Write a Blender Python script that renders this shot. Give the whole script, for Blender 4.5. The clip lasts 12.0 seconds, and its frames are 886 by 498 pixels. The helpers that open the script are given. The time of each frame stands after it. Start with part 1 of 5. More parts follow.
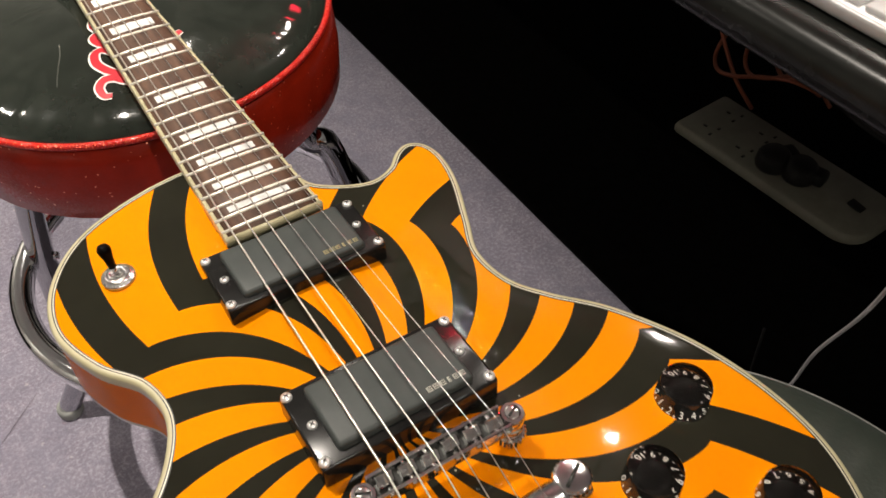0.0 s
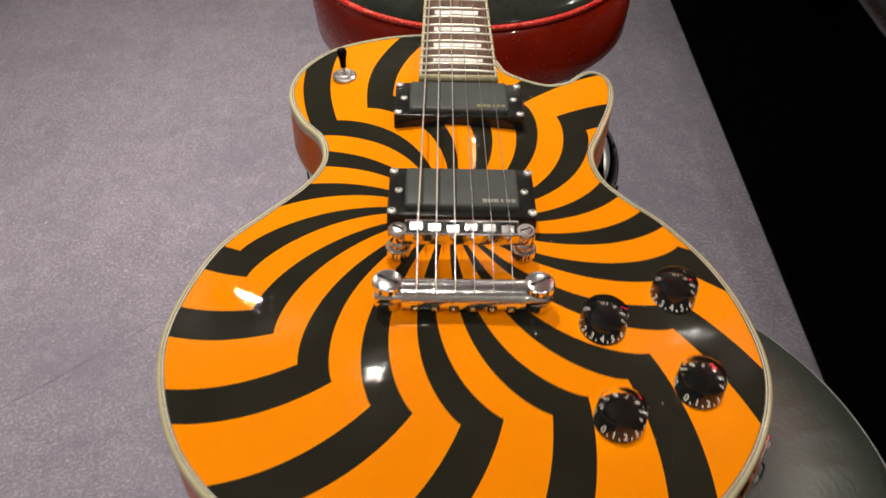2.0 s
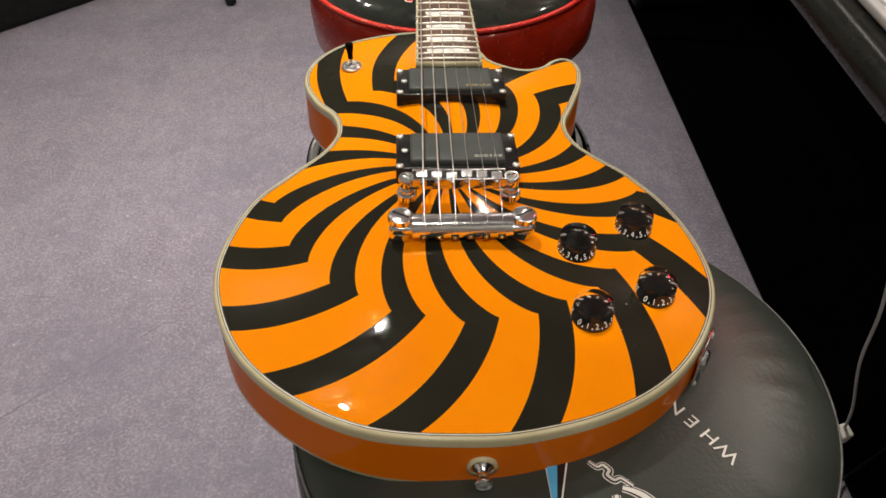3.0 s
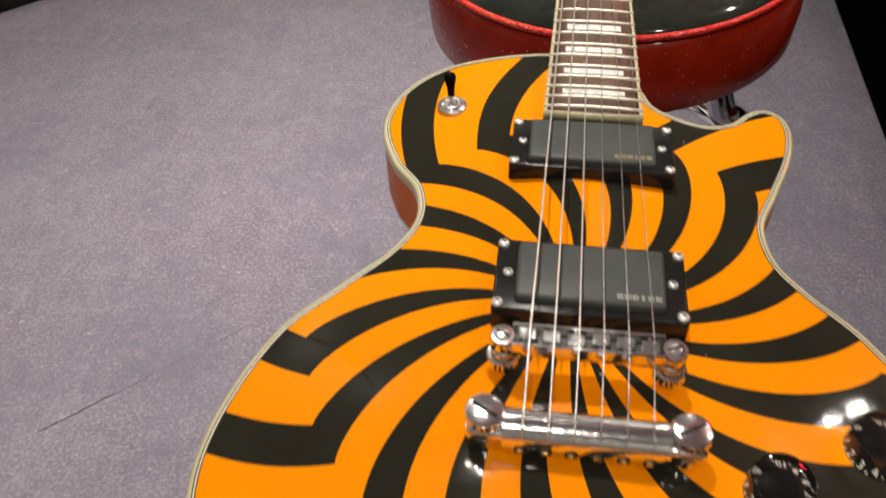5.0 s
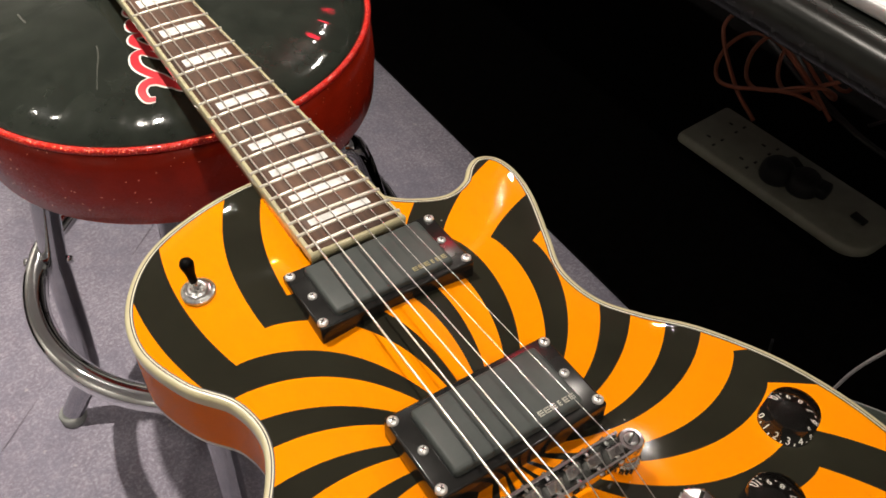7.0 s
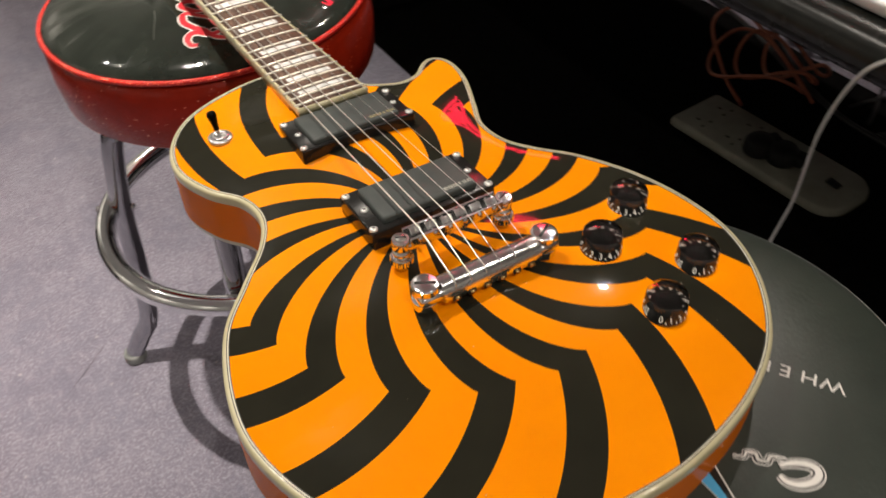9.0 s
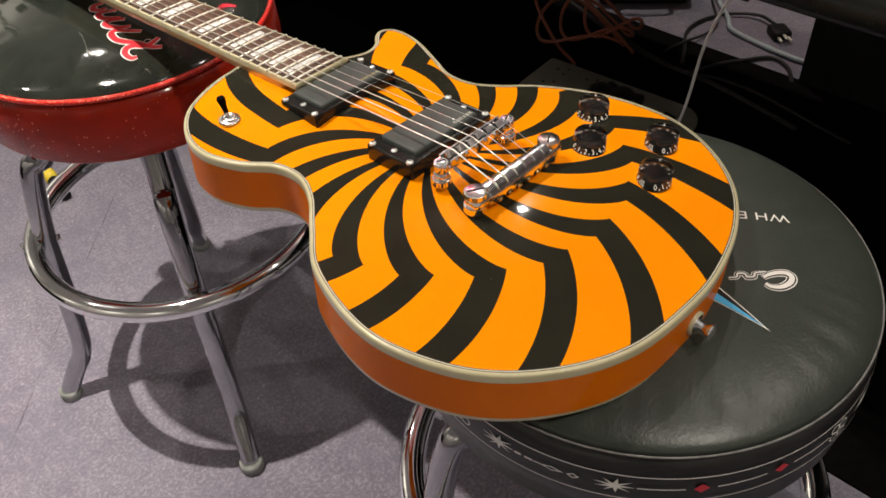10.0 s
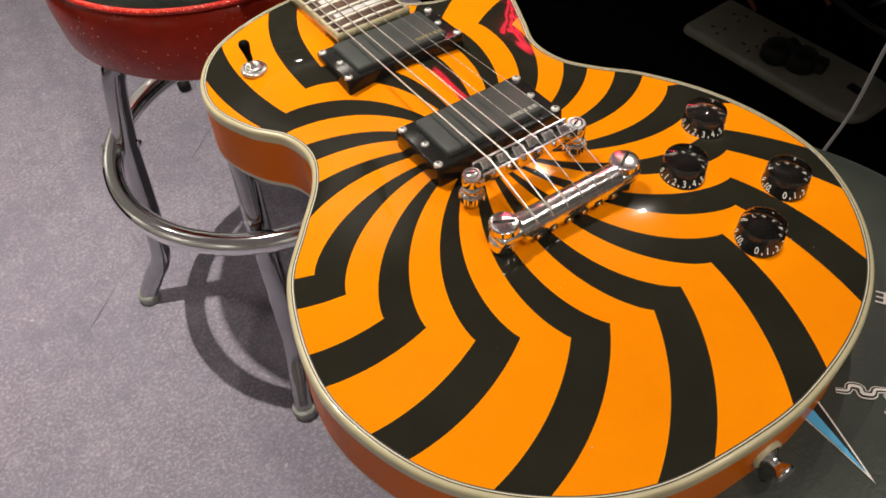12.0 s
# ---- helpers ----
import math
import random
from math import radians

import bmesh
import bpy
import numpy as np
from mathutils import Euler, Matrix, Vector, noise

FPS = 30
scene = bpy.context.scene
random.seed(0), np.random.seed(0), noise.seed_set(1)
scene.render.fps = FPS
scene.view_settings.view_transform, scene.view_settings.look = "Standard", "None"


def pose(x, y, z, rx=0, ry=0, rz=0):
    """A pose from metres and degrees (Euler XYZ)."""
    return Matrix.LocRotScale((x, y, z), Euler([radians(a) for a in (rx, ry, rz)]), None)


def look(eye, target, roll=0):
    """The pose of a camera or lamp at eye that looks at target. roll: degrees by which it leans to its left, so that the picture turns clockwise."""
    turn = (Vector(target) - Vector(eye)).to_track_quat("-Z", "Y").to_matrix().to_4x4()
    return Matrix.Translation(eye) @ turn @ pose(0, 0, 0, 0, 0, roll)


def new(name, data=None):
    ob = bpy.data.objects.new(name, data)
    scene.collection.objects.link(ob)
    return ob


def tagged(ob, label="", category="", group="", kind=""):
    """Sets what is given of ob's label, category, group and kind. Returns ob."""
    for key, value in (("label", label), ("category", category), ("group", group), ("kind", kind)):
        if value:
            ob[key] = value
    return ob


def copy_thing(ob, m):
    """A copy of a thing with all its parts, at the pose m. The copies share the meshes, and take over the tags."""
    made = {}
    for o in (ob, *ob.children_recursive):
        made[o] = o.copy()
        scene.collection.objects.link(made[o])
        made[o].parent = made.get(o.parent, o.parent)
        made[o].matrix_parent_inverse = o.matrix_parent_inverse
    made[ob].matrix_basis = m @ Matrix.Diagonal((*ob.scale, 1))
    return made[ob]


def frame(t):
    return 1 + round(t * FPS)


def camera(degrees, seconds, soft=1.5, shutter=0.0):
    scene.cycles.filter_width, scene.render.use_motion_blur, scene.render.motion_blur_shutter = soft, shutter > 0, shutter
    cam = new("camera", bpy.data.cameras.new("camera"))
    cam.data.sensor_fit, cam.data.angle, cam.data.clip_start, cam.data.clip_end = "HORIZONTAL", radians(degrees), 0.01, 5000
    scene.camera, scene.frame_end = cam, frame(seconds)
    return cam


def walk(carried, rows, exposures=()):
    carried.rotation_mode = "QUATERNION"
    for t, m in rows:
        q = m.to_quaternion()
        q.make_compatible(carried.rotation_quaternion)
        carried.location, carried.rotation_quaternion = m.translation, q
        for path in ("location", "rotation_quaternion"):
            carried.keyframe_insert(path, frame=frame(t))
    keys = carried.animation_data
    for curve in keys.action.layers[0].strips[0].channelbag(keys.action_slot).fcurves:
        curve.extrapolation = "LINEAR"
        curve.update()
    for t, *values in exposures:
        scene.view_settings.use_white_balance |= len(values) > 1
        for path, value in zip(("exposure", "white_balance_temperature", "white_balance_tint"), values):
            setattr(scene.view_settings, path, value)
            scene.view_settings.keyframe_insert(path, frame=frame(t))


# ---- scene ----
cam = camera(55.2, 12.0, soft=1.6, shutter=0.3)
PATH = [
    (0, (-0.0805, -0.1825, 0.9772), (0.2533, 0.4100, 0.2440), -3.29),
    (0.5, (-0.0497, -0.1430, 0.9652), (0.2402, 0.4450, 0.2100), -0.55),
    (1, (0.0105, -0.1836, 0.9496), (0.0621, 0.4902, 0.2125), 1.45),
    (1.5, (0.0214, -0.2545, 0.9509), (-0.0527, 0.3955, 0.1946), -3.43),
    (2, (-0.0065, -0.3749, 0.9869), (-0.0150, 0.3452, 0.2931), -1.14),
    (2.5, (-0.0249, -0.4766, 1.0049), (-0.0045, 0.2577, 0.3265), -2.41),
    (2.7, (-0.0245, -0.4905, 1.0137), (-0.0009, 0.2558, 0.3485), -1.67),
    (4.3, (0.0011, -0.3835, 0.9754), (-0.0588, 0.3338, 0.2812), -4.35),
    (4.5, (-0.0042, -0.3407, 0.9609), (-0.0939, 0.3630, 0.2561), -2.88),
    (5, (-0.0128, -0.2528, 0.9502), (-0.1515, 0.4373, 0.2399), -5.17),
    (5.5, (-0.0678, -0.1594, 0.9700), (0.0961, 0.5009, 0.2371), -3.08),
    (6, (-0.1207, -0.1421, 0.9776), (0.1853, 0.4541, 0.2354), -3.18),
    (6.5, (-0.1274, -0.1199, 0.9775), (0.2432, 0.4469, 0.2417), -0.26),
    (6.7, (-0.1298, -0.1228, 0.9770), (0.2497, 0.4366, 0.2401), 0.45),
    (8.3, (-0.1083, -0.3003, 0.9906), (0.1186, 0.3912, 0.3049), -3.88),
    (8.5, (-0.1267, -0.3281, 0.9948), (0.1014, 0.3577, 0.3036), -3.39),
    (9, (-0.1814, -0.3592, 1.0022), (0.1532, 0.2824, 0.3121), -4.81),
    (9.5, (-0.3091, -0.3688, 1.0187), (0.1677, 0.1743, 0.3274), -4.51),
    (10, (-0.3646, -0.3612, 1.0339), (0.1386, 0.1563, 0.3418), -4.30),
    (10.5, (-0.3318, -0.3495, 1.0265), (0.1649, 0.1664, 0.3285), -1.81),
    (11, (-0.2614, -0.3280, 1.0078), (0.1522, 0.2171, 0.2786), -3.31),
    (11.5, (-0.2120, -0.3203, 0.9968), (0.1062, 0.2692, 0.2544), -6.19),
    (12, (-0.2067, -0.3051, 0.9873), (0.1013, 0.2713, 0.2304), -6.76),
]
walk(cam, [(t, look(eye, target, roll)) for t, eye, target, roll in PATH],
     exposures=[(0, -0.22), (0.5, -0.24), (1, -0.29), (1.5, -0.36), (2.7, -0.34), (4.5, -0.35), (5.5, -0.25), (6.5, -0.21), (8.3, -0.27), (9, -0.24), (9.5, -0.16), (10, -0.12), (10.5, -0.14), (11, -0.22), (12, -0.25)])

# ---- light ----
world = bpy.data.worlds.new("world")
scene.world = world
world.use_nodes = True
world.node_tree.nodes["Background"].inputs[0].default_value = (1.0, 0.9, 0.8, 1)
world.node_tree.nodes["Background"].inputs[1].default_value = 0.004


# ---- small tools ----
def part(name, bm, material, parent=None, label="", smooth=True):
    me = bpy.data.meshes.new(name)
    bmesh.ops.recalc_face_normals(bm, faces=bm.faces)
    bm.to_mesh(me)
    bm.free()
    for m in material if isinstance(material, (list, tuple)) else [material]:
        me.materials.append(m)
    for p in me.polygons:
        p.use_smooth = smooth
    ob = new(name, me)
    if parent:
        ob.parent = parent
    if label:
        tagged(ob, label=label)
    return ob


def thing(name, m, label, category, group="", kind=""):
    ob = new(name)
    ob.empty_display_size = 0.05
    ob.matrix_basis = m
    return tagged(ob, label, category, group, kind)


def sharp(ob, degrees=35):
    """Creases by angle, so that flat faces stay flat."""
    bm = bmesh.new()
    bm.from_mesh(ob.data)
    for e in bm.edges:
        if len(e.link_faces) == 2 and e.calc_face_angle(0) > radians(degrees):
            e.smooth = False
    bm.to_mesh(ob.data)
    bm.free()
    return ob


def box(bm, size, m=Matrix(), bevel=0.0, segments=2):
    made = bmesh.ops.create_cube(bm, size=1.0, matrix=m @ Matrix.Diagonal((*size, 1)))
    if bevel:
        edges = {e for v in made["verts"] for e in v.link_edges}
        bmesh.ops.bevel(bm, geom=list(edges), offset=bevel, segments=segments, affect="EDGES", profile=0.5)


def lathe(bm, profile, m=Matrix(), steps=32):
    """Turns (radius, height) round z."""
    rings = []
    for r, z in profile:
        if r < 1e-6:
            rings.append([bm.verts.new(m @ Vector((0, 0, z)))])
        else:
            rings.append([bm.verts.new(m @ Vector((r * math.cos(a), r * math.sin(a), z))) for a in (2 * math.pi * i / steps for i in range(steps))])
    for a, b in zip(rings, rings[1:]):
        if len(a) == len(b) == 1:
            continue
        for i in range(steps):
            j = (i + 1) % steps
            if len(a) == 1:
                bm.faces.new((a[0], b[i], b[j]))
            elif len(b) == 1:
                bm.faces.new((a[i], a[j], b[0]))
            else:
                bm.faces.new((a[i], a[j], b[j], b[i]))


def curve_points(points, per=8, closed=False):
    """A Catmull-Rom line through the points."""
    pts = [Vector(p) for p in points]
    n, out = len(pts), []
    for i in range(n if closed else n - 1):
        p0 = pts[(i - 1) % n] if closed or i else pts[0] * 2 - pts[1]
        p1, p2 = pts[i], pts[(i + 1) % n]
        p3 = pts[(i + 2) % n] if closed or i + 2 < n else pts[-1] * 2 - pts[-2]
        for k in range(per):
            u = k / per
            out.append(0.5 * (2 * p1 + (p2 - p0) * u + (2 * p0 - 5 * p1 + 4 * p2 - p3) * u * u + (3 * p1 - p0 - 3 * p2 + p3) * u ** 3))
    if not closed:
        out.append(pts[-1])
    return out


def tube(bm, line, radius, steps=10, closed=False, m=Matrix(), flat=1.0):
    """A round rod along a line of points."""
    line = [Vector(p) for p in line]
    n, rings = len(line), []
    side = None
    for i, p in enumerate(line):
        a = line[(i - 1) % n] if closed or i else p
        b = line[(i + 1) % n] if closed or i < n - 1 else p
        way = (b - a).normalized()
        if side is None:
            side = way.orthogonal().normalized()
        side = (side - way * side.dot(way)).normalized()
        up = way.cross(side)
        r = radius(i / max(1, n - 1)) if callable(radius) else radius
        rings.append([bm.verts.new(m @ (p + r * (math.cos(t) * side + flat * math.sin(t) * up))) for t in (2 * math.pi * k / steps for k in range(steps))])
    pairs = list(zip(rings, rings[1:])) + ([(rings[-1], rings[0])] if closed else [])
    for a, b in pairs:
        for k in range(steps):
            bm.faces.new((a[k], a[(k + 1) % steps], b[(k + 1) % steps], b[k]))
    if not closed:
        bm.faces.new(rings[0])
        bm.faces.new(rings[-1][::-1])


def ribbon(bm, left, right, lift):
    """A flat strip between two lines, as thin paint."""
    a = [bm.verts.new(p + lift) for p in left]
    b = [bm.verts.new(p + lift) for p in right]
    for i in range(len(a) - 1):
        bm.faces.new((a[i], a[i + 1], b[i + 1], b[i]))


def text_bm(text, size, depth=0.0):
    """Letters of the built-in font as a mesh, centred."""
    cu = bpy.data.curves.new("letters", "FONT")
    cu.body, cu.size, cu.align_x, cu.align_y, cu.extrude, cu.resolution_u = text, 1.0, "CENTER", "CENTER", depth, 3
    ob = bpy.data.objects.new("letters", cu)
    me = bpy.data.meshes.new_from_object(ob)
    bm = bmesh.new()
    bm.from_mesh(me)
    for v in bm.verts:
        v.co *= size
    bpy.data.objects.remove(ob)
    bpy.data.meshes.remove(me)
    bpy.data.curves.remove(cu)
    return bm


# ---- materials ----
class Mat:
    """A node material with short calls."""

    def __init__(self, name, colour=(0.5, 0.5, 0.5), rough=0.5, metal=0.0, coat=0.0, coat_rough=0.03, ior=1.5):
        self.m = bpy.data.materials.new(name)
        self.m.use_nodes = True
        self.t = self.m.node_tree
        self.b = self.t.nodes["Principled BSDF"]
        self.b.inputs["Base Color"].default_value = (*colour, 1)
        self.b.inputs["Roughness"].default_value = rough
        self.b.inputs["Metallic"].default_value = metal
        self.b.inputs["Coat Weight"].default_value = coat
        self.b.inputs["Coat Roughness"].default_value = coat_rough
        self.b.inputs["IOR"].default_value = ior

    def node(self, kind, **values):
        n = self.t.nodes.new(kind)
        for k, v in values.items():
            setattr(n, k, v)
        return n

    def link(self, a, b):
        self.t.links.new(a, b)

    def put(self, socket, v):
        if isinstance(v, (int, float)):
            socket.default_value = v
        else:
            self.link(v, socket)

    def math(self, op, a, b=0.0, c=0.0):
        n = self.node("ShaderNodeMath", operation=op)
        for s, v in zip(n.inputs, (a, b, c)):
            self.put(s, v)
        return n.outputs[0]

    def coords(self):
        return self.node("ShaderNodeTexCoord").outputs["Object"]

    def noise(self, scale, detail=3.0, rough=0.5, at=None, stretch=None):
        n = self.node("ShaderNodeTexNoise")
        n.inputs["Scale"].default_value, n.inputs["Detail"].default_value, n.inputs["Roughness"].default_value = scale, detail, rough
        at = at or self.coords()
        if stretch:
            mp = self.node("ShaderNodeMapping")
            mp.inputs["Scale"].default_value = stretch
            self.link(at, mp.inputs["Vector"])
            at = mp.outputs[0]
        self.link(at, n.inputs["Vector"])
        return n.outputs["Fac"]

    def voronoi(self, scale, out="Color", feature="F1"):
        n = self.node("ShaderNodeTexVoronoi", feature=feature)
        n.inputs["Scale"].default_value = scale
        self.link(self.coords(), n.inputs["Vector"])
        return n.outputs[out]

    def ramp(self, fac, stops):
        n = self.node("ShaderNodeValToRGB")
        while len(n.color_ramp.elements) < len(stops):
            n.color_ramp.elements.new(0.5)
        for e, (p, c) in zip(n.color_ramp.elements, stops):
            e.position, e.color = p, (*c, 1) if len(c) == 3 else c
        self.link(fac, n.inputs[0])
        return n.outputs[0]

    def mix(self, fac, a, b):
        n = self.node("ShaderNodeMix", data_type="RGBA")
        self.put(n.inputs["Factor"], fac)
        for s, v in ((n.inputs[6], a), (n.inputs[7], b)):
            if isinstance(v, tuple):
                s.default_value = (*v, 1)
            else:
                self.link(v, s)
        return n.outputs[2]

    def set(self, name, v):
        self.put(self.b.inputs[name], v)
        return self

    def bump(self, height, strength, distance):
        n = self.node("ShaderNodeBump")
        n.inputs["Strength"].default_value, n.inputs["Distance"].default_value = strength, distance
        self.link(height, n.inputs["Height"])
        self.link(n.outputs[0], self.b.inputs["Normal"])
        return self


def spread(m, lo, hi, scale, detail=3.0, stretch=None):
    """A number that wanders between lo and hi over the surface."""
    return m.math("MULTIPLY_ADD", m.noise(scale, detail, stretch=stretch), hi - lo, lo)


def stripe_material():
    """Buzzsaw paint: 18 black blades on orange, swirling out of the middle and kinked on a circle."""
    m = Mat("buzzsaw_lacquer", rough=0.35, coat=0.46, coat_rough=0.02)
    sep = m.node("ShaderNodeSeparateXYZ")
    m.link(m.coords(), sep.inputs[0])
    x, y = sep.outputs[0], sep.outputs[1]
    dx = m.math("SUBTRACT", x, 0.001)
    dy0 = m.math("SUBTRACT", y, 0.0042)
    r0 = m.math("SQRT", m.math("ADD", m.math("MULTIPLY", dx, dx), m.math("MULTIPLY", dy0, dy0)))
    # the middle of the swirl lies a little off the kink circle's
    inside = m.math("MAXIMUM", m.math("SUBTRACT", 1.0, m.math("DIVIDE", r0, 0.1345)), 0.0)
    dx = m.math("ADD", dx, m.math("MULTIPLY", inside, 0.0084))
    dy = m.math("SUBTRACT", dy0, m.math("MULTIPLY", inside, 0.0039))
    r = m.math("SQRT", m.math("ADD", m.math("MULTIPLY", dx, dx), m.math("MULTIPLY", dy, dy)))
    turn = m.math("ARCTAN2", dy, dx)
    deg = m.math("ADD", m.math("MULTIPLY", turn, 180 / math.pi), m.math("MULTIPLY", m.math("COSINE", turn), 1.5))

    def waves(terms):
        """A constant and pairs of cosine and sine over the turn: the hand-masked paint wanders."""
        total = m.math("ADD", terms[0], 0.0)
        for i in range(1, len(terms)):
            k = (i + 1) // 2
            wave = m.math("COSINE" if i % 2 else "SINE", m.math("MULTIPLY", turn, float(k)))
            total = m.math("MULTIPLY_ADD", wave, terms[i], total)
        return total

    near = m.math("MINIMUM", m.math("DIVIDE", r, 0.136), 1.0)
    r = m.math("SUBTRACT", r, m.math("MULTIPLY", near, waves((-0.00053, 0.00012, -0.00048, -0.00393, -0.00121))))
    wander = m.math("MULTIPLY", near, waves((-0.24, 0.99, 0.62, -1.31, 1.48, 0.30, -0.56)))
    swerve = waves((-6.66, -1.82, -1.00, 4.80, 5.23, 0.64, -0.33))
    twist = waves((10.12, 0.12, -1.48, -12.16, -4.24))
    drift = waves((-0.98, 4.39, -0.20, 0.62, -2.57))
    deg = m.math("SUBTRACT", deg, wander)

    def phase(radius, start, swirl, rake):
        u = m.math("SUBTRACT", m.math("DIVIDE", r, radius), 1.0)
        v = m.math("MAXIMUM", m.math("MULTIPLY", u, -1.0), 0.0)
        inner = m.math("SUBTRACT", m.math("MULTIPLY", m.math("POWER", v, 0.83), swirl), m.math("MULTIPLY", v, m.math("MULTIPLY_ADD", v, twist, swerve)))
        o = m.math("MAXIMUM", u, 0.0)
        outer = m.math("MULTIPLY", o, m.math("SUBTRACT", m.math("MULTIPLY_ADD", o, 6.0, rake), drift))
        a = m.math("ADD", m.math("ADD", deg, inner), outer)
        return m.math("FLOORED_MODULO", m.math("SUBTRACT", a, start), 20.0)

    ga, gb = phase(0.1373, 188.6, 33.8, 21.0), phase(0.1347, 198.0, 35.8, 23.0)
    black = m.math("MULTIPLY", m.math("LESS_THAN", ga, 13.0), m.math("GREATER_THAN", gb, 7.0))
    orange = m.ramp(m.noise(9.0, 2), [(0.3, (0.86, 0.247, 0.0006)), (0.7, (0.92, 0.279, 0.001))])
    dark = m.ramp(m.noise(25.0, 3), [(0.3, (0.0145, 0.0142, 0.0098)), (0.7, (0.0205, 0.0200, 0.0135))])
    m.link(m.mix(black, orange, dark), m.b.inputs["Base Color"])
    # settled dust: a few pale specks
    dust = m.node("ShaderNodeTexVoronoi")
    dust.inputs["Scale"].default_value = 150
    m.link(m.coords(), dust.inputs["Vector"])
    pick = m.node("ShaderNodeSeparateColor")
    m.link(dust.outputs["Color"], pick.inputs[0])
    speck = m.math("MULTIPLY", m.math("LESS_THAN", dust.outputs["Distance"], m.math("MULTIPLY", pick.outputs[1], 0.10)), m.math("GREATER_THAN", pick.outputs[0], 0.94))
    paint = m.b.inputs["Base Color"].links[0].from_socket
    m.link(m.mix(m.math("MULTIPLY", speck, 0.5), paint, (0.55, 0.52, 0.45)), m.b.inputs["Base Color"])
    # polish left in swirls: hazy patches and fine streaks in the clear coat
    haze = m.math("MULTIPLY", m.noise(11, 3, 0.6), m.noise(60, 4, 0.7, stretch=(1.0, 0.25, 1.0)))
    m.link(m.ramp(haze, [(0.22, (0.010, 0.010, 0.010)), (0.30, (0.025, 0.025, 0.025)), (0.40, (0.075, 0.075, 0.075))]), m.b.inputs["Coat Roughness"])
    smear = m.math("MULTIPLY", m.noise(7, 2, 0.5), m.noise(38, 5, 0.75, stretch=(0.35, 1.0, 1.0)))
    m.link(m.ramp(smear, [(0.22, (0.0, 0.0, 0.0)), (0.40, (0.022, 0.022, 0.022))]), m.b.inputs["Specular IOR Level"])
    m.b.inputs["Roughness"].default_value = 0.13
    # hair-fine scratches: most of the coat is flat, the rest leans along one of three ways that turn slowly
    cells = m.node("ShaderNodeTexVoronoi")
    cells.inputs["Scale"].default_value = 8500
    m.link(m.coords(), cells.inputs["Vector"])
    draw = m.node("ShaderNodeSeparateColor")
    m.link(cells.outputs["Color"], draw.inputs[0])
    way = m.math("MULTIPLY_ADD", m.noise(3.5, 0), 3.0, m.math("MULTIPLY", m.math("FLOOR", m.math("MULTIPLY", draw.outputs[0], 3.0)), 0.9))
    side = m.math("SUBTRACT", draw.outputs[1], 0.5)
    lean = m.math("MULTIPLY", m.math("POWER", m.math("ABSOLUTE", side), 2.0), m.math("MULTIPLY", m.math("SIGN", side), 0.075))
    lean = m.math("MULTIPLY", lean, m.math("GREATER_THAN", draw.outputs[2], 0.84))
    vec = m.node("ShaderNodeCombineXYZ")
    m.link(m.math("MULTIPLY", m.math("COSINE", way), lean), vec.inputs[0])
    m.link(m.math("MULTIPLY", m.math("SINE", way), lean), vec.inputs[1])
    geo = m.node("ShaderNodeNewGeometry")
    add = m.node("ShaderNodeVectorMath", operation="ADD")
    m.link(geo.outputs["Normal"], add.inputs[0])
    m.link(vec.outputs[0], add.inputs[1])
    norm = m.node("ShaderNodeVectorMath", operation="NORMALIZE")
    m.link(add.outputs[0], norm.inputs[0])
    m.link(norm.outputs[0], m.b.inputs["Coat Normal"])
    return m.m


def simple(name, c1, c2, scale, rough=(0.4, 0.6), metal=0.0, coat=0.0, bump=0.0, bump_scale=200.0, stretch=None, dist=0.0005, coat_rough=0.04):
    m = Mat(name, metal=metal, coat=coat, coat_rough=coat_rough)
    m.link(m.ramp(m.noise(scale, 4, 0.6, stretch=stretch), [(0.3, c1), (0.7, c2)]), m.b.inputs["Base Color"])
    m.set("Roughness", spread(m, *rough, scale * 2.3))
    if bump:
        m.bump(m.noise(bump_scale, 3, 0.6, stretch=stretch), bump, dist)
    return m.m


def dull(mat, level):
    """Less mirror gloss than bare plastic."""
    mat.node_tree.nodes["Principled BSDF"].inputs["Specular IOR Level"].default_value = level
    return mat


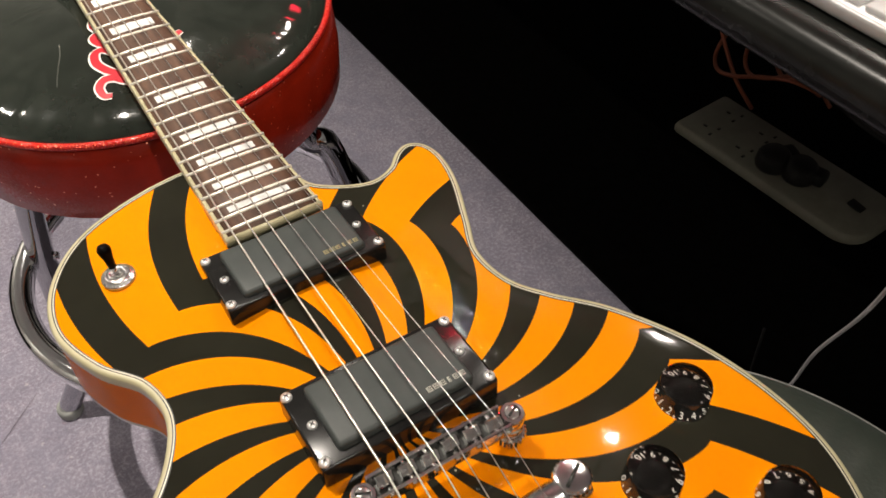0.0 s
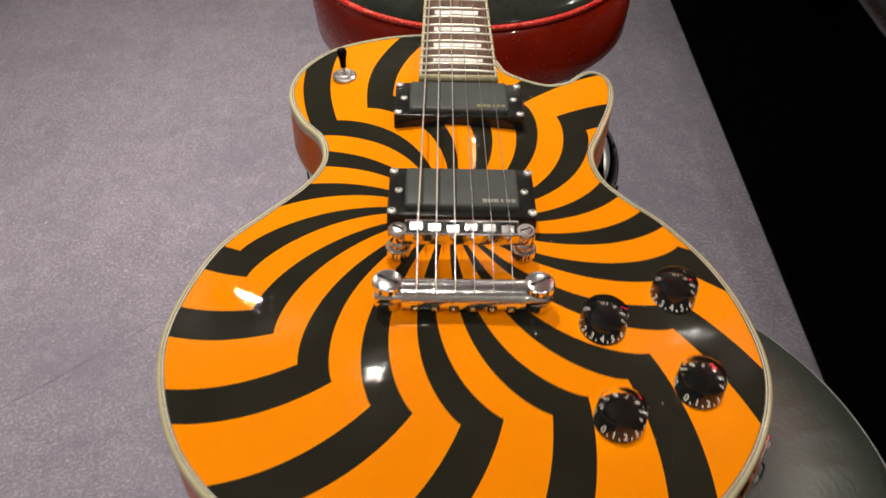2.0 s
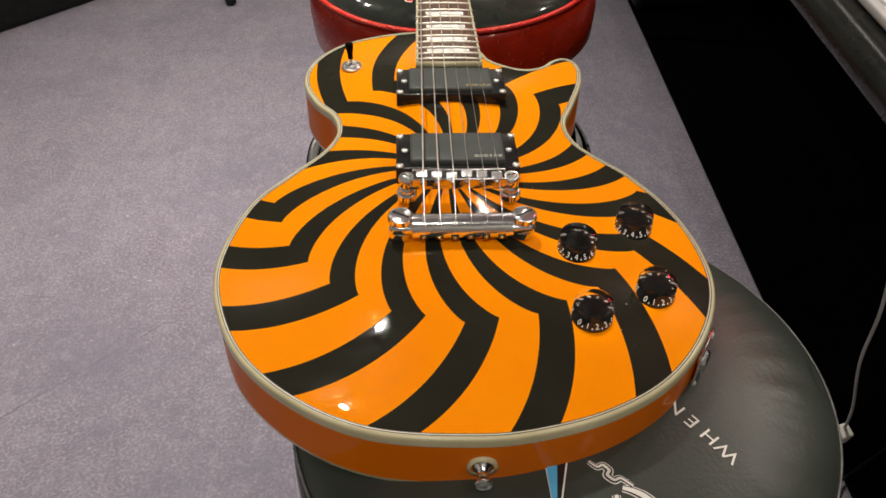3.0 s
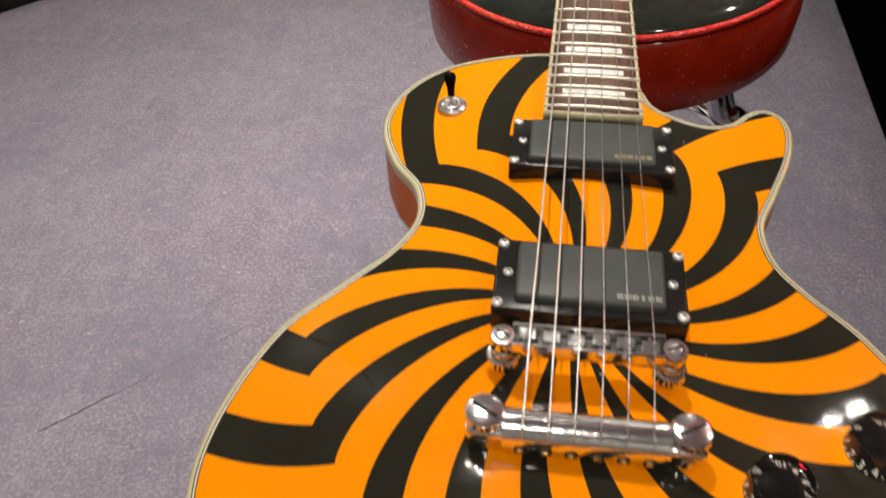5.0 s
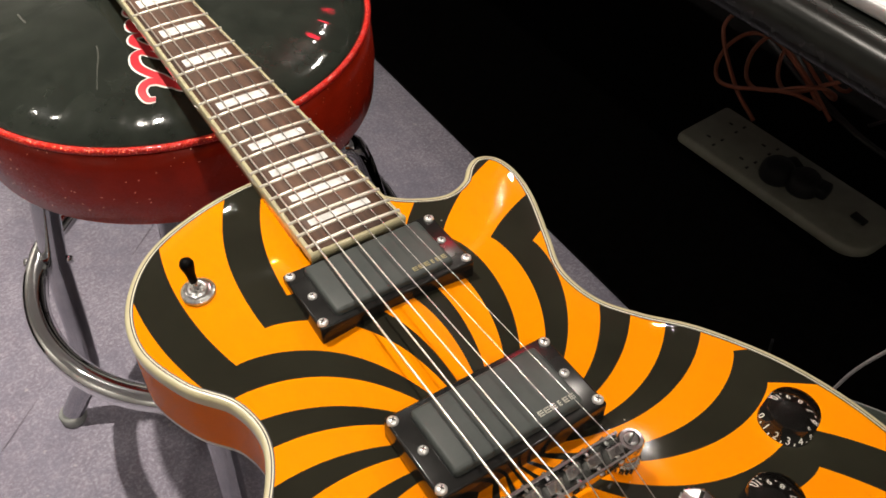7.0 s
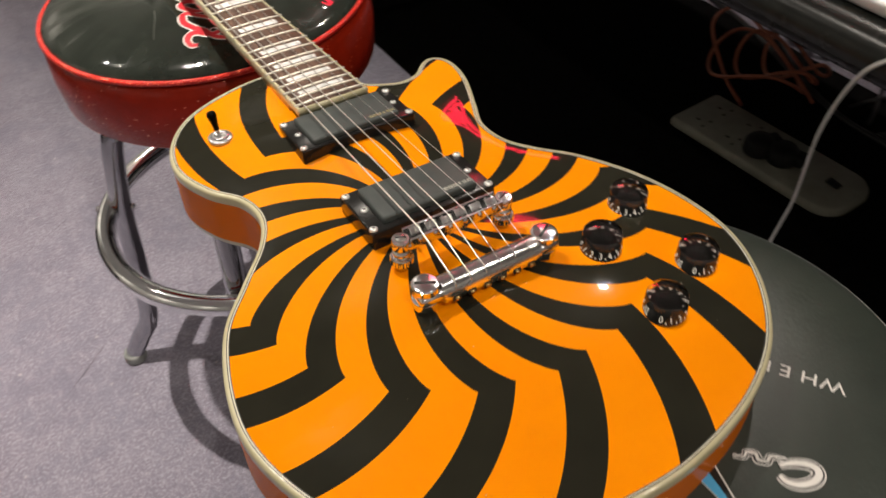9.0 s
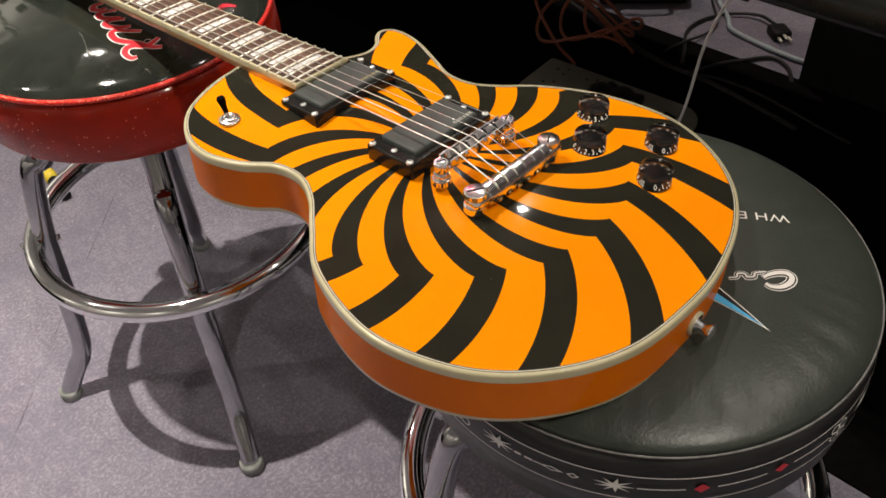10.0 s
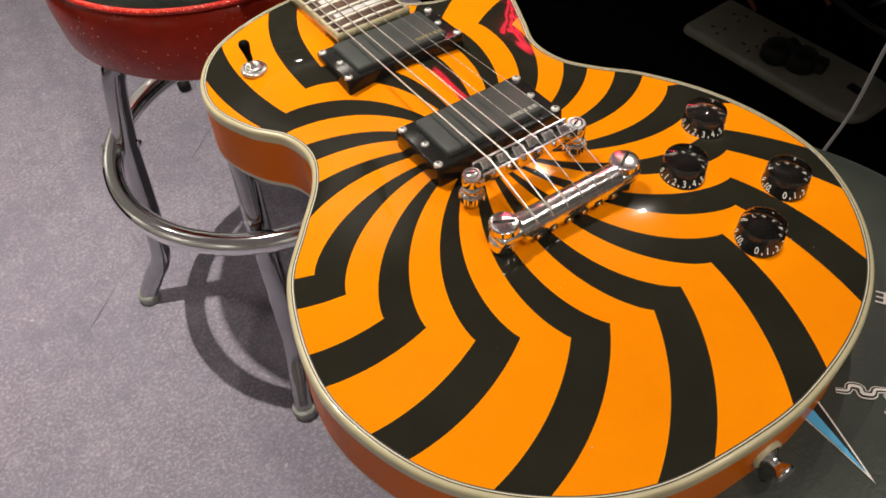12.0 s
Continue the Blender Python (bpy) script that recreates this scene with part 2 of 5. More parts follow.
def glitter(name, base, flake, scale, share, coat=0.2, rough=0.35, tilt=0.5):
    """Metal flake under clear lacquer: a few flakes tilt to the light."""
    m = Mat(name, rough=rough, coat=coat, coat_rough=0.08)
    cells = m.node("ShaderNodeTexVoronoi")
    cells.inputs["Scale"].default_value = scale
    m.link(m.coords(), cells.inputs["Vector"])
    sep = m.node("ShaderNodeSeparateColor")
    m.link(cells.outputs["Color"], sep.inputs[0])
    lit = m.math("GREATER_THAN", sep.outputs[0], 1 - share)
    m.link(m.mix(lit, m.ramp(m.noise(40, 4), [(0.3, base), (0.75, tuple(min(1, 1.5 * c) for c in base))]), flake), m.b.inputs["Base Color"])
    m.set("Metallic", m.math("MULTIPLY", lit, 0.9))
    # each flake has a slope of its own
    lean = m.node("ShaderNodeVectorMath", operation="SUBTRACT")
    m.link(cells.outputs["Color"], lean.inputs[0])
    lean.inputs[1].default_value = (0.5, 0.5, 0.5)
    scaled = m.node("ShaderNodeVectorMath", operation="SCALE")
    m.link(lean.outputs[0], scaled.inputs[0])
    scaled.inputs["Scale"].default_value = tilt
    geo = m.node("ShaderNodeNewGeometry")
    add = m.node("ShaderNodeVectorMath", operation="ADD")
    m.link(geo.outputs["Normal"], add.inputs[0])
    m.link(scaled.outputs[0], add.inputs[1])
    norm = m.node("ShaderNodeVectorMath", operation="NORMALIZE")
    m.link(add.outputs[0], norm.inputs[0])
    m.link(norm.outputs[0], m.b.inputs["Normal"])
    return m.m


def carpet_material():
    m = Mat("carpet", rough=0.95)
    big = m.noise(2.2, 4, 0.6)
    fibre = m.noise(900, 2, 0.7)
    weave = m.noise(190, 4, 0.8)
    crush = m.noise(55, 5, 0.75, stretch=(1.0, 0.7, 1.0))
    streak = m.noise(24, 5, 0.7, stretch=(1.0, 0.6, 1.0))
    base = m.ramp(m.math("MULTIPLY_ADD", streak, 0.6, m.math("MULTIPLY", big, 0.5)), [(0.36, (0.177, 0.157, 0.201)), (0.72, (0.287, 0.268, 0.326))])
    dark = m.mix(m.ramp(fibre, [(0.42, (0, 0, 0)), (0.66, (0.62, 0.62, 0.62))]), base, (0.070, 0.060, 0.088))
    light = m.mix(m.ramp(weave, [(0.47, (0, 0, 0)), (0.70, (0.75, 0.75, 0.75))]), dark, (0.452, 0.432, 0.505))
    # foot-worn, faintly blue patches
    worn = m.ramp(m.noise(4.0, 6, 0.72), [(0.47, (0, 0, 0)), (0.64, (0.62, 0.62, 0.62))])
    light = m.mix(worn, light, (0.158, 0.152, 0.205))
    # crushed tufts
    light = m.mix(m.ramp(crush, [(0.50, (0, 0, 0)), (0.68, (0.34, 0.34, 0.34))]), light, (0.150, 0.130, 0.170))
    light = m.mix(m.ramp(crush, [(0.30, (0.34, 0.34, 0.34)), (0.46, (0, 0, 0))]), light, (0.42, 0.39, 0.455))
    # lint and grit
    grit = m.ramp(m.noise(75, 2, 0.5), [(0.70, (0, 0, 0)), (0.76, (0.55, 0.55, 0.55))])
    m.link(m.mix(grit, light, (0.50, 0.45, 0.46)), m.b.inputs["Base Color"])
    m.b.inputs["Sheen Weight"].default_value = 0.15
    m.bump(m.math("MULTIPLY_ADD", crush, 1.5, m.math("ADD", fibre, weave)), 0.6, 0.0018)
    return m.m


LACQUER = stripe_material()
SIDE = simple("orange_side_lacquer", (0.62, 0.134, 0.001), (0.70, 0.160, 0.002), 12, (0.4, 0.5), coat=0.35, coat_rough=0.02)
CREAM = simple("aged_cream_binding", (0.44, 0.40, 0.24), (0.54, 0.49, 0.31), 40, (0.25, 0.4), coat=0.6)
PLY_BLACK = simple("black_ply", (0.012, 0.012, 0.01), (0.02, 0.02, 0.018), 60, (0.3, 0.5))
PLY_WHITE = simple("white_ply", (0.6, 0.57, 0.42), (0.7, 0.66, 0.5), 60, (0.3, 0.5))
CHROME = simple("chrome", (0.78, 0.78, 0.77), (0.90, 0.90, 0.89), 60, (0.07, 0.17), metal=1.0, bump=0.30, bump_scale=380, dist=0.0006)
STOOL_CHROME = simple("worn_stool_chrome", (0.86, 0.88, 0.88), (0.95, 0.96, 0.96), 14, (0.03, 0.09), metal=1.0, bump=0.05, bump_scale=45)
# leg chrome coloured darker than the ring's, painting in the dark surroundings it mirrors
LEG_CHROME = simple("worn_leg_chrome_dark_reflections", (0.36, 0.36, 0.38), (0.54, 0.54, 0.55), 14, (0.015, 0.05), metal=1.0, bump=0.07, bump_scale=35)
SCREW = simple("bright_screw_steel", (0.80, 0.80, 0.78), (0.92, 0.92, 0.90), 200, (0.28, 0.45), metal=0.65)
BRASS = simple("brass", (0.62, 0.42, 0.16), (0.78, 0.56, 0.24), 90, (0.2, 0.35), metal=1.0)
NICKEL = simple("nickel_fret", (0.84, 0.80, 0.68), (0.92, 0.88, 0.78), 60, (0.4, 0.55), metal=0.55)
STEEL = simple("string_steel", (0.62, 0.62, 0.60), (0.74, 0.73, 0.71), 300, (0.22, 0.35), metal=1.0)
BRONZE = simple("wound_string", (0.74, 0.71, 0.65), (0.86, 0.83, 0.77), 300, (0.32, 0.42), metal=0.9)
RING_BLACK = simple("glossy_black_ring_plastic", (0.008, 0.008, 0.008), (0.016, 0.016, 0.015), 50, (0.12, 0.22))
PICKUP = simple("matt_grey_black_pickup_plastic", (0.044, 0.052, 0.050), (0.060, 0.068, 0.065), 60, (0.38, 0.50), bump=0.1, bump_scale=900, dist=0.0002)
MARK = simple("pale_grey_print", (0.45, 0.45, 0.40), (0.55, 0.55, 0.48), 80)
GOLD_MARK = simple("dull_gold_print", (0.34, 0.30, 0.15), (0.42, 0.37, 0.2), 80)
KNOB = simple("black_knob_plastic", (0.0015, 0.0014, 0.0012), (0.004, 0.0035, 0.003), 60, (0.35, 0.5))
CLEAR_SHELL = Mat("clear_knob_plastic", (0.70, 0.69, 0.67), 0.01, ior=1.42)
CLEAR_SHELL.b.inputs["Transmission Weight"].default_value = 1.0
CLEAR_SHELL.b.inputs["Specular IOR Level"].default_value = 0.05
CLEAR = CLEAR_SHELL.m
WHITE = simple("white_print", (0.72, 0.71, 0.66), (0.82, 0.8, 0.76), 80)
ROSEWOOD = simple("rosewood", (0.030, 0.014, 0.009), (0.135, 0.068, 0.040), 170, (0.45, 0.65), bump=0.25, bump_scale=300, stretch=(1, 0.07, 1))
PEARL = simple("pearloid_inlay", (0.48, 0.49, 0.47), (0.95, 0.95, 0.93), 110, (0.08, 0.20), coat=0.7)
NECKWOOD = simple("amber_lacquered_maple", (0.52, 0.30, 0.10), (0.62, 0.38, 0.14), 30, (0.25, 0.4), coat=0.8, stretch=(6, 0.6, 6))


def gloss_vinyl():
    """Stretched glossy vinyl: faint mottling, fine grain, and a few long hair scratches that have gone pale."""
    m = Mat("glossy_black_vinyl")
    base = m.ramp(m.noise(45, 4, 0.6), [(0.3, (0.012, 0.015, 0.012)), (0.7, (0.022, 0.026, 0.021))])
    off = m.math("ABSOLUTE", m.math("SUBTRACT", m.noise(9, 1, 0.3, stretch=(1.0, 0.45, 1.0)), 0.5))
    hair = m.math("MULTIPLY", m.math("LESS_THAN", off, 0.0012), m.math("GREATER_THAN", m.noise(16, 2), 0.56))
    m.link(m.mix(m.math("MULTIPLY", hair, 0.30), base, (0.20, 0.20, 0.18)), m.b.inputs["Base Color"])
    m.set("Roughness", spread(m, 0.03, 0.10, 100))
    return m.bump(m.noise(260, 3, 0.6), 0.16, 0.0004).m


VINYL = gloss_vinyl()
VINYL_MATT = simple("scuffed_black_vinyl", (0.021, 0.028, 0.023), (0.040, 0.048, 0.039), 9, (0.29, 0.44), bump=0.5, bump_scale=330, dist=0.0005)
BAND = simple("black_band_vinyl", (0.008, 0.008, 0.008), (0.016, 0.016, 0.015), 30, (0.25, 0.4), bump=0.1, bump_scale=300)
RED = glitter("red_metal_flake_vinyl", (0.25, 0.013, 0.003), (1.0, 0.34, 0.20), 760, 0.005, coat=0.3, tilt=0.16)
RED_PIPING = glitter("bright_red_flake_piping", (0.46, 0.008, 0.003), (1.0, 0.24, 0.11), 1150, 0.10, tilt=1.0)
DEEP_RED = simple("red_print", (0.55, 0.02, 0.035), (0.68, 0.04, 0.055), 60, (0.25, 0.4))
SILVER = simple("silver_print", (0.50, 0.51, 0.51), (0.62, 0.63, 0.62), 60, (0.3, 0.45))
BLUE = simple("blue_print", (0.05, 0.32, 0.62), (0.10, 0.45, 0.75), 25, (0.3, 0.45))
CARPET = carpet_material()
SEAM = simple("dark_carpet_seam", (0.06, 0.05, 0.062), (0.14, 0.12, 0.145), 90, (0.9, 1.0))
SEAM_CORD = simple("grey_seam_cord", (0.10, 0.10, 0.095), (0.22, 0.22, 0.21), 90, (0.4, 0.6))
RUBBER = simple("grey_rubber_foot", (0.18, 0.19, 0.18), (0.30, 0.31, 0.29), 60, (0.4, 0.6))
BLACK = simple("matt_black_plastic", (0.008, 0.008, 0.008), (0.018, 0.018, 0.017), 40, (0.4, 0.6))
LAMINATE = simple("dark_grey_laminate", (0.008, 0.009, 0.008), (0.015, 0.016, 0.014), 25, (0.20, 0.32), bump=0.05)
STRIP = simple("dusty_cream_socket_plastic", (0.22, 0.225, 0.18), (0.31, 0.31, 0.25), 20, (0.4, 0.55))
KEYCAP = simple("white_key_plastic", (0.72, 0.72, 0.72), (0.80, 0.80, 0.80), 40, (0.4, 0.5))
CASE = simple("brushed_keyboard_case", (0.58, 0.58, 0.58), (0.68, 0.68, 0.68), 60, (0.3, 0.45), metal=0.4)
ORANGE_CABLE = simple("orange_cable_sheath", (0.26, 0.075, 0.035), (0.34, 0.10, 0.05), 40, (0.4, 0.55))
BLACK_CABLE = simple("black_cable_sheath", (0.010, 0.010, 0.010), (0.02, 0.02, 0.02), 60, (0.35, 0.5))
GREY_CABLE = simple("pale_grey_cable_sheath", (0.42, 0.42, 0.40), (0.52, 0.52, 0.50), 40, (0.4, 0.55))
BLUE_CABLE = simple("grey_blue_cable_sheath", (0.36, 0.42, 0.45), (0.45, 0.52, 0.55), 40, (0.35, 0.5))
YELLOW = simple("yellow_tape", (0.75, 0.55, 0.04), (0.85, 0.65, 0.06), 50)
WALL = simple("dark_unseen_wall", (0.10, 0.098, 0.095), (0.14, 0.135, 0.13), 3, (0.8, 0.9), bump=0.1, bump_scale=80)
PALE_WALL = simple("pale_unseen_wall", (0.50, 0.49, 0.46), (0.58, 0.57, 0.54), 3, (0.8, 0.9), bump=0.1, bump_scale=80)
DARK_FLOOR = simple("dark_floor_black", (0.003, 0.003, 0.003), (0.007, 0.0065, 0.0065), 60, (0.8, 0.95), bump=0.3, bump_scale=300)
CEILING = simple("ceiling_paint", (0.66, 0.66, 0.65), (0.74, 0.74, 0.72), 3, (0.8, 0.9))
for mat, level in ((KNOB, 0.05), (LAMINATE, 0.22), (BLACK, 0.2), (VINYL_MATT, 0.42), (RING_BLACK, 0.28), (PICKUP, 0.3), (SIDE, 0.0), (RED, 0.12), (DARK_FLOOR, 0.02)):
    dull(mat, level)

# ---- the room ----


def slab(name, size, at, material, label, category="wall"):
    bm = bmesh.new()
    box(bm, size, pose(*at))
    return tagged(part(name, bm, material, smooth=False), label, category, kind="structure")


slab("floor", (8.0, 9.0, 0.1), (0.2, 0.6, -0.05), CARPET, "worn purple-grey short-pile carpet floor", "floor")
slab("ceiling", (8.0, 9.0, 0.1), (0.2, 0.6, 2.85), CEILING, "pale painted ceiling", "ceiling")
# out of view: pale walls added so the chrome mirrors bright surroundings
slab("wall_north", (8.0, 0.1, 2.8), (0.2, 5.05, 1.4), PALE_WALL, "unseen pale wall beyond the stools, added for reflections")
slab("wall_south", (8.0, 0.1, 2.8), (0.2, -3.85, 1.4), PALE_WALL, "unseen pale wall, added as a bright surface to mirror")
slab("wall_west", (0.1, 8.8, 2.8), (-3.75, 0.6, 1.4), PALE_WALL, "unseen pale wall, added as a bright surface to mirror")
# also unseen, and kept much darker than the other three
slab("wall_east", (0.1, 8.8, 2.8), (4.15, 0.6, 1.4), WALL, "unseen dark wall added beyond the desk")


def carpet_seam(line, thick):
    bm = bmesh.new()
    pts = curve_points([Vector((x, y, 0)) for x, y in line], 14)
    for i, p in enumerate(pts):
        p.x += 0.0016 * noise.noise(Vector((i * 0.6, line[0][0], 0)))
    n = Vector((0.66, -0.75, 0))
    w = [thick * max(0.04, 0.34 + 1.1 * noise.noise(Vector((i * 0.31, 3, line[0][1])))) for i in range(len(pts))]
    ribbon(bm, [p - n * k for p, k in zip(pts, w)], [p + n * k for p, k in zip(pts, w)], Vector((0, 0, 0.0012)))
    tagged(part("carpet_seam", bm, SEAM), "thin faint worn seam in the carpet", "seam", kind="structure")


carpet_seam([(-0.70, 0.285), (-0.60, 0.373), (-0.46, 0.495), (-0.28, 0.660), (-0.14, 0.797), (0.02, 0.945), (0.10, 1.02)], 0.0009)
carpet_seam([(-0.36, 0.958), (-0.27, 1.012), (-0.18, 1.066)], 0.0006)

# black sheet for the dark floor, the desk's shade included in its colour
slab("dark_floor_sheet", (0.723, 3.47, 0.004), (0.8885, 1.615, 0.0025), DARK_FLOOR, "black sheet for the dark floor and shade under the desk", "mat")

# added sheet that blackens the carpet by the desk end as well
slab("dark_floor_sheet", (0.755, 1.5, 0.004), (0.7775, -0.872, 0.0025), DARK_FLOOR, "wider black sheet for the dark area by the desk end", "mat")

# a track of small spots along the ceiling
LAMPS = [((-0.24, 0.77, 2.38), 13.5, 0.6), ((0.50, 2.25, 2.4), 5, 1.2), ((-0.1, -1.2, 2.4), 21, 0.6), ((1.57, 0.85, 2.4), 17, 0.5), ((-1.05, 1.72, 2.4), 9, 1.6), ((1.54, 1.6, 2.4), 7, 1.2), ((0.95, -0.85, 2.4), 9, 0.6)]


def spot_lamp(at, watts, ceiling_fill):
    ob = thing("ceiling_spot", pose(*at), "small black track spotlight with a warm white face", "spotlight", "track spots along the ceiling")
    bm = bmesh.new()
    lathe(bm, [(0.0, 0.16), (0.03, 0.158), (0.05, 0.13), (0.055, 0.02), (0.055, 0.0), (0.049, 0.0), (0.047, 0.03), (0.0, 0.032)], steps=28)
    part("housing", bm, BLACK, ob)
    bm = bmesh.new()
    tube(bm, [(0, 0, 0.155), (0, 0, 2.8 - at[2])], 0.009)
    part("stem", bm, BLACK, ob)
    lamp = bpy.data.lights.new("spot_light", "AREA")
    lamp.shape, lamp.size, lamp.energy, lamp.color = "DISK", 0.038, watts, (1.0, 0.91, 0.80)
    light = new("spot_light", lamp)
    light.matrix_basis = pose(at[0], at[1], at[2] - 0.004)
    if at[2] < 2.39:
        # the brightest one is a narrower beam, turned over the open carpet
        lamp.spread = radians(72)
        light.matrix_basis = look((at[0], at[1], at[2] - 0.004), (-0.46, 0.70, 0.0))
    if ceiling_fill:
        # added fill without a real source: brightens the ceiling above the spot
        lamp = bpy.data.lights.new("ceiling_fill_light", "AREA")
        lamp.shape, lamp.size, lamp.energy, lamp.color = "DISK", 0.09, ceiling_fill, (1.0, 0.94, 0.86)
        light = new("ceiling_fill_light", lamp)
        light.matrix_basis = pose(at[0], at[1], at[2] + 0.166, 180)


for at, watts, ceiling_fill in LAMPS:
    spot_lamp(at, watts, ceiling_fill)


def wall_washer(at, turn, watts):
    """An added, unseen spot that brightens a far wall for fill and reflections."""
    ob = thing("ceiling_spot", pose(*at, 55, 0, turn), "unseen added spotlight that brightens a wall", "spotlight", "track spots along the ceiling")
    bm = bmesh.new()
    lathe(bm, [(0.0, 0.16), (0.03, 0.158), (0.05, 0.13), (0.055, 0.02), (0.055, 0.0), (0.049, 0.0), (0.047, 0.03), (0.0, 0.032)], steps=28)
    part("housing", bm, BLACK, ob)
    bm = bmesh.new()
    tube(bm, [(0, 0, 0.15), (0, 0.30, 0.36)], 0.009)
    part("stem", bm, BLACK, ob)
    lamp = bpy.data.lights.new("wall_fill_light", "AREA")
    lamp.shape, lamp.size, lamp.energy, lamp.color = "DISK", 0.09, watts, (1.0, 0.92, 0.82)
    light = new("wall_fill_light", lamp)
    light.matrix_basis = pose(*at, 55, 0, turn) @ pose(0, 0, -0.004)


# fill added on the west, south and north walls, out of view
for y in (-1.6, 0.6, 2.8):
    wall_washer((-3.0, y, 2.3), 90, 12)
for x in (-1.8, 0.8):
    wall_washer((x, -3.1, 2.3), 180, 8)
for x in (-1.6, 0.6):
    wall_washer((x, 4.3, 2.3), 0, 18)


# ---- bar stools ----
def dome_height(r, radius, rise):
    """A padded seat: almost flat in the middle, falling fast to the seam."""
    u = min(1.0, r / radius)
    return rise * (1 - u ** 3.6) ** 0.66


def stool(at, radius, seam, rise, top_material, band_material, piping_material, label, ring_centre, ring_z, leg_angles):
    ob = thing("bar_stool", pose(*at, 0), label, "stool", "chrome bar stools")
    bm = bmesh.new()
    prof = [(radius * u, seam + dome_height(radius * u, radius, rise)) for u in (0, 0.12, 0.25, 0.38, 0.5, 0.6, 0.7, 0.78, 0.85, 0.9, 0.94, 0.97, 0.99, 1.0)]
    prof += [(radius - 0.003, seam - 0.004), (radius - 0.02, seam - 0.005)]
    lathe(bm, prof, steps=240)
    # stretched cover: small pleats run in from the seam
    for v in bm.verts:
        u, a = math.hypot(v.co.x, v.co.y) / radius, math.atan2(v.co.y, v.co.x)
        if v.co.z > seam and u > 0.7:
            pull = noise.noise(Vector((11 * math.cos(a), 11 * math.sin(a), at[1]))) + 0.6 * noise.noise(Vector((26 * math.cos(a), 26 * math.sin(a), 5)))
            v.co.z += 0.0009 * pull * math.sin(math.pi * min(1.0, (u - 0.7) / 0.3)) ** 2
    part("seat", bm, top_material, ob)
    bm = bmesh.new()
    h = 0.083
    lathe(bm, [(radius - 0.02, seam - 0.004), (radius - 0.001, seam - 0.004), (radius + 0.0035, seam - 0.02), (radius + 0.0045, seam - 0.045), (radius + 0.002, seam - h + 0.006), (radius - 0.004, seam - h), (radius - 0.03, seam - h - 0.001), (0, seam - h)], steps=96)
    part("side_band", bm, band_material, ob)
    bm = bmesh.new()
    tube(bm, [((radius + 0.001) * math.cos(a), (radius + 0.001) * math.sin(a), seam - 0.001) for a in (2 * math.pi * i / 120 for i in range(120))], 0.0031 if piping_material is RED_PIPING else 0.0008, 8, True)
    part("piping", bm, piping_material, ob)
    # swivel plate under the seat
    bm = bmesh.new()
    lathe(bm, [(0, seam - h - 0.001), (0.125, seam - h - 0.001), (0.13, seam - h - 0.012), (0.11, seam - h - 0.03), (0, seam - h - 0.032)], steps=40)
    part("swivel_plate", bm, STOOL_CHROME, ob)
    cx, cy = ring_centre[0] - at[0], ring_centre[1] - at[1]
    bm = bmesh.new()
    tube(bm, [(cx + 0.196 * math.cos(a), cy + 0.196 * math.sin(a), ring_z) for a in (2 * math.pi * i / 96 for i in range(96))], 0.0134, 14, True)
    part("foot_ring", bm, STOOL_CHROME, ob)
    for deg in leg_angles:
        a = radians(deg)
        c, s = math.cos(a), math.sin(a)

        def p(r, z):
            return Vector((cx * (1 - z / seam) + r * c, cy * (1 - z / seam) + r * s, z))

        bm = bmesh.new()
        top = seam - h - 0.012
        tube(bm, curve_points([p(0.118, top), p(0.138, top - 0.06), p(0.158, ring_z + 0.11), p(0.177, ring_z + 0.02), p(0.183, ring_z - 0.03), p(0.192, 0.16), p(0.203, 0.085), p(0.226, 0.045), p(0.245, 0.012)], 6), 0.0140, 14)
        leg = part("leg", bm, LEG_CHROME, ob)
        bm = bmesh.new()
        turned = Matrix.Translation(p(0.2455, 0.0))
        lathe(bm, [(0, 0.0), (0.0150, 0.0), (0.0166, 0.003), (0.0166, 0.013), (0.0148, 0.017), (0, 0.017)], turned, 20)
        part("foot_cap", bm, RUBBER, leg, "scuffed grey rubber foot cap")
        bm = bmesh.new()
        side = Vector((c, s, 0))
        q = p(0.196, ring_z)
        tube(bm, [q + side * 0.010, q + side * 0.0155], 0.0065, 10)
        part("bolt", bm, CHROME, leg, "domed bolt through the ring")
        bm = bmesh.new()
        tube(bm, [q - side * 0.022, q - side * 0.034], 0.0045, 8)
        part("bolt_end", bm, CHROME, leg)
    return ob


S1, S1_R, S1_Z, S1_RISE = (0.021, 0.553), 0.180, 0.567, 0.026
S2, S2_R, S2_Z, S2_RISE = (0.060, -0.137), 0.174, 0.570, 0.021
red_stool = stool((*S1, 0), S1_R, S1_Z, S1_RISE, VINYL, RED, RED_PIPING, "chrome bar stool with glossy black seat and red glitter band", (0.010, 0.533), 0.288, (241, 156, 65, 335))
black_stool = stool((*S2, 0), S2_R, S2_Z, S2_RISE, VINYL_MATT, BAND, SEAM_CORD, "chrome bar stool with scuffed black seat and pinstriped band", (0.06, -0.137), 0.288, (150, 240, 330, 60))


def on_seat(stool_at, radius, seam, rise, x, y, lift=0.0006):
    """The point of a seat's skin over the plan point, in the stool's own space."""
    dx, dy = x - stool_at[0], y - stool_at[1]
    return Vector((dx, dy, seam + dome_height(math.hypot(dx, dy), radius, rise) + lift))


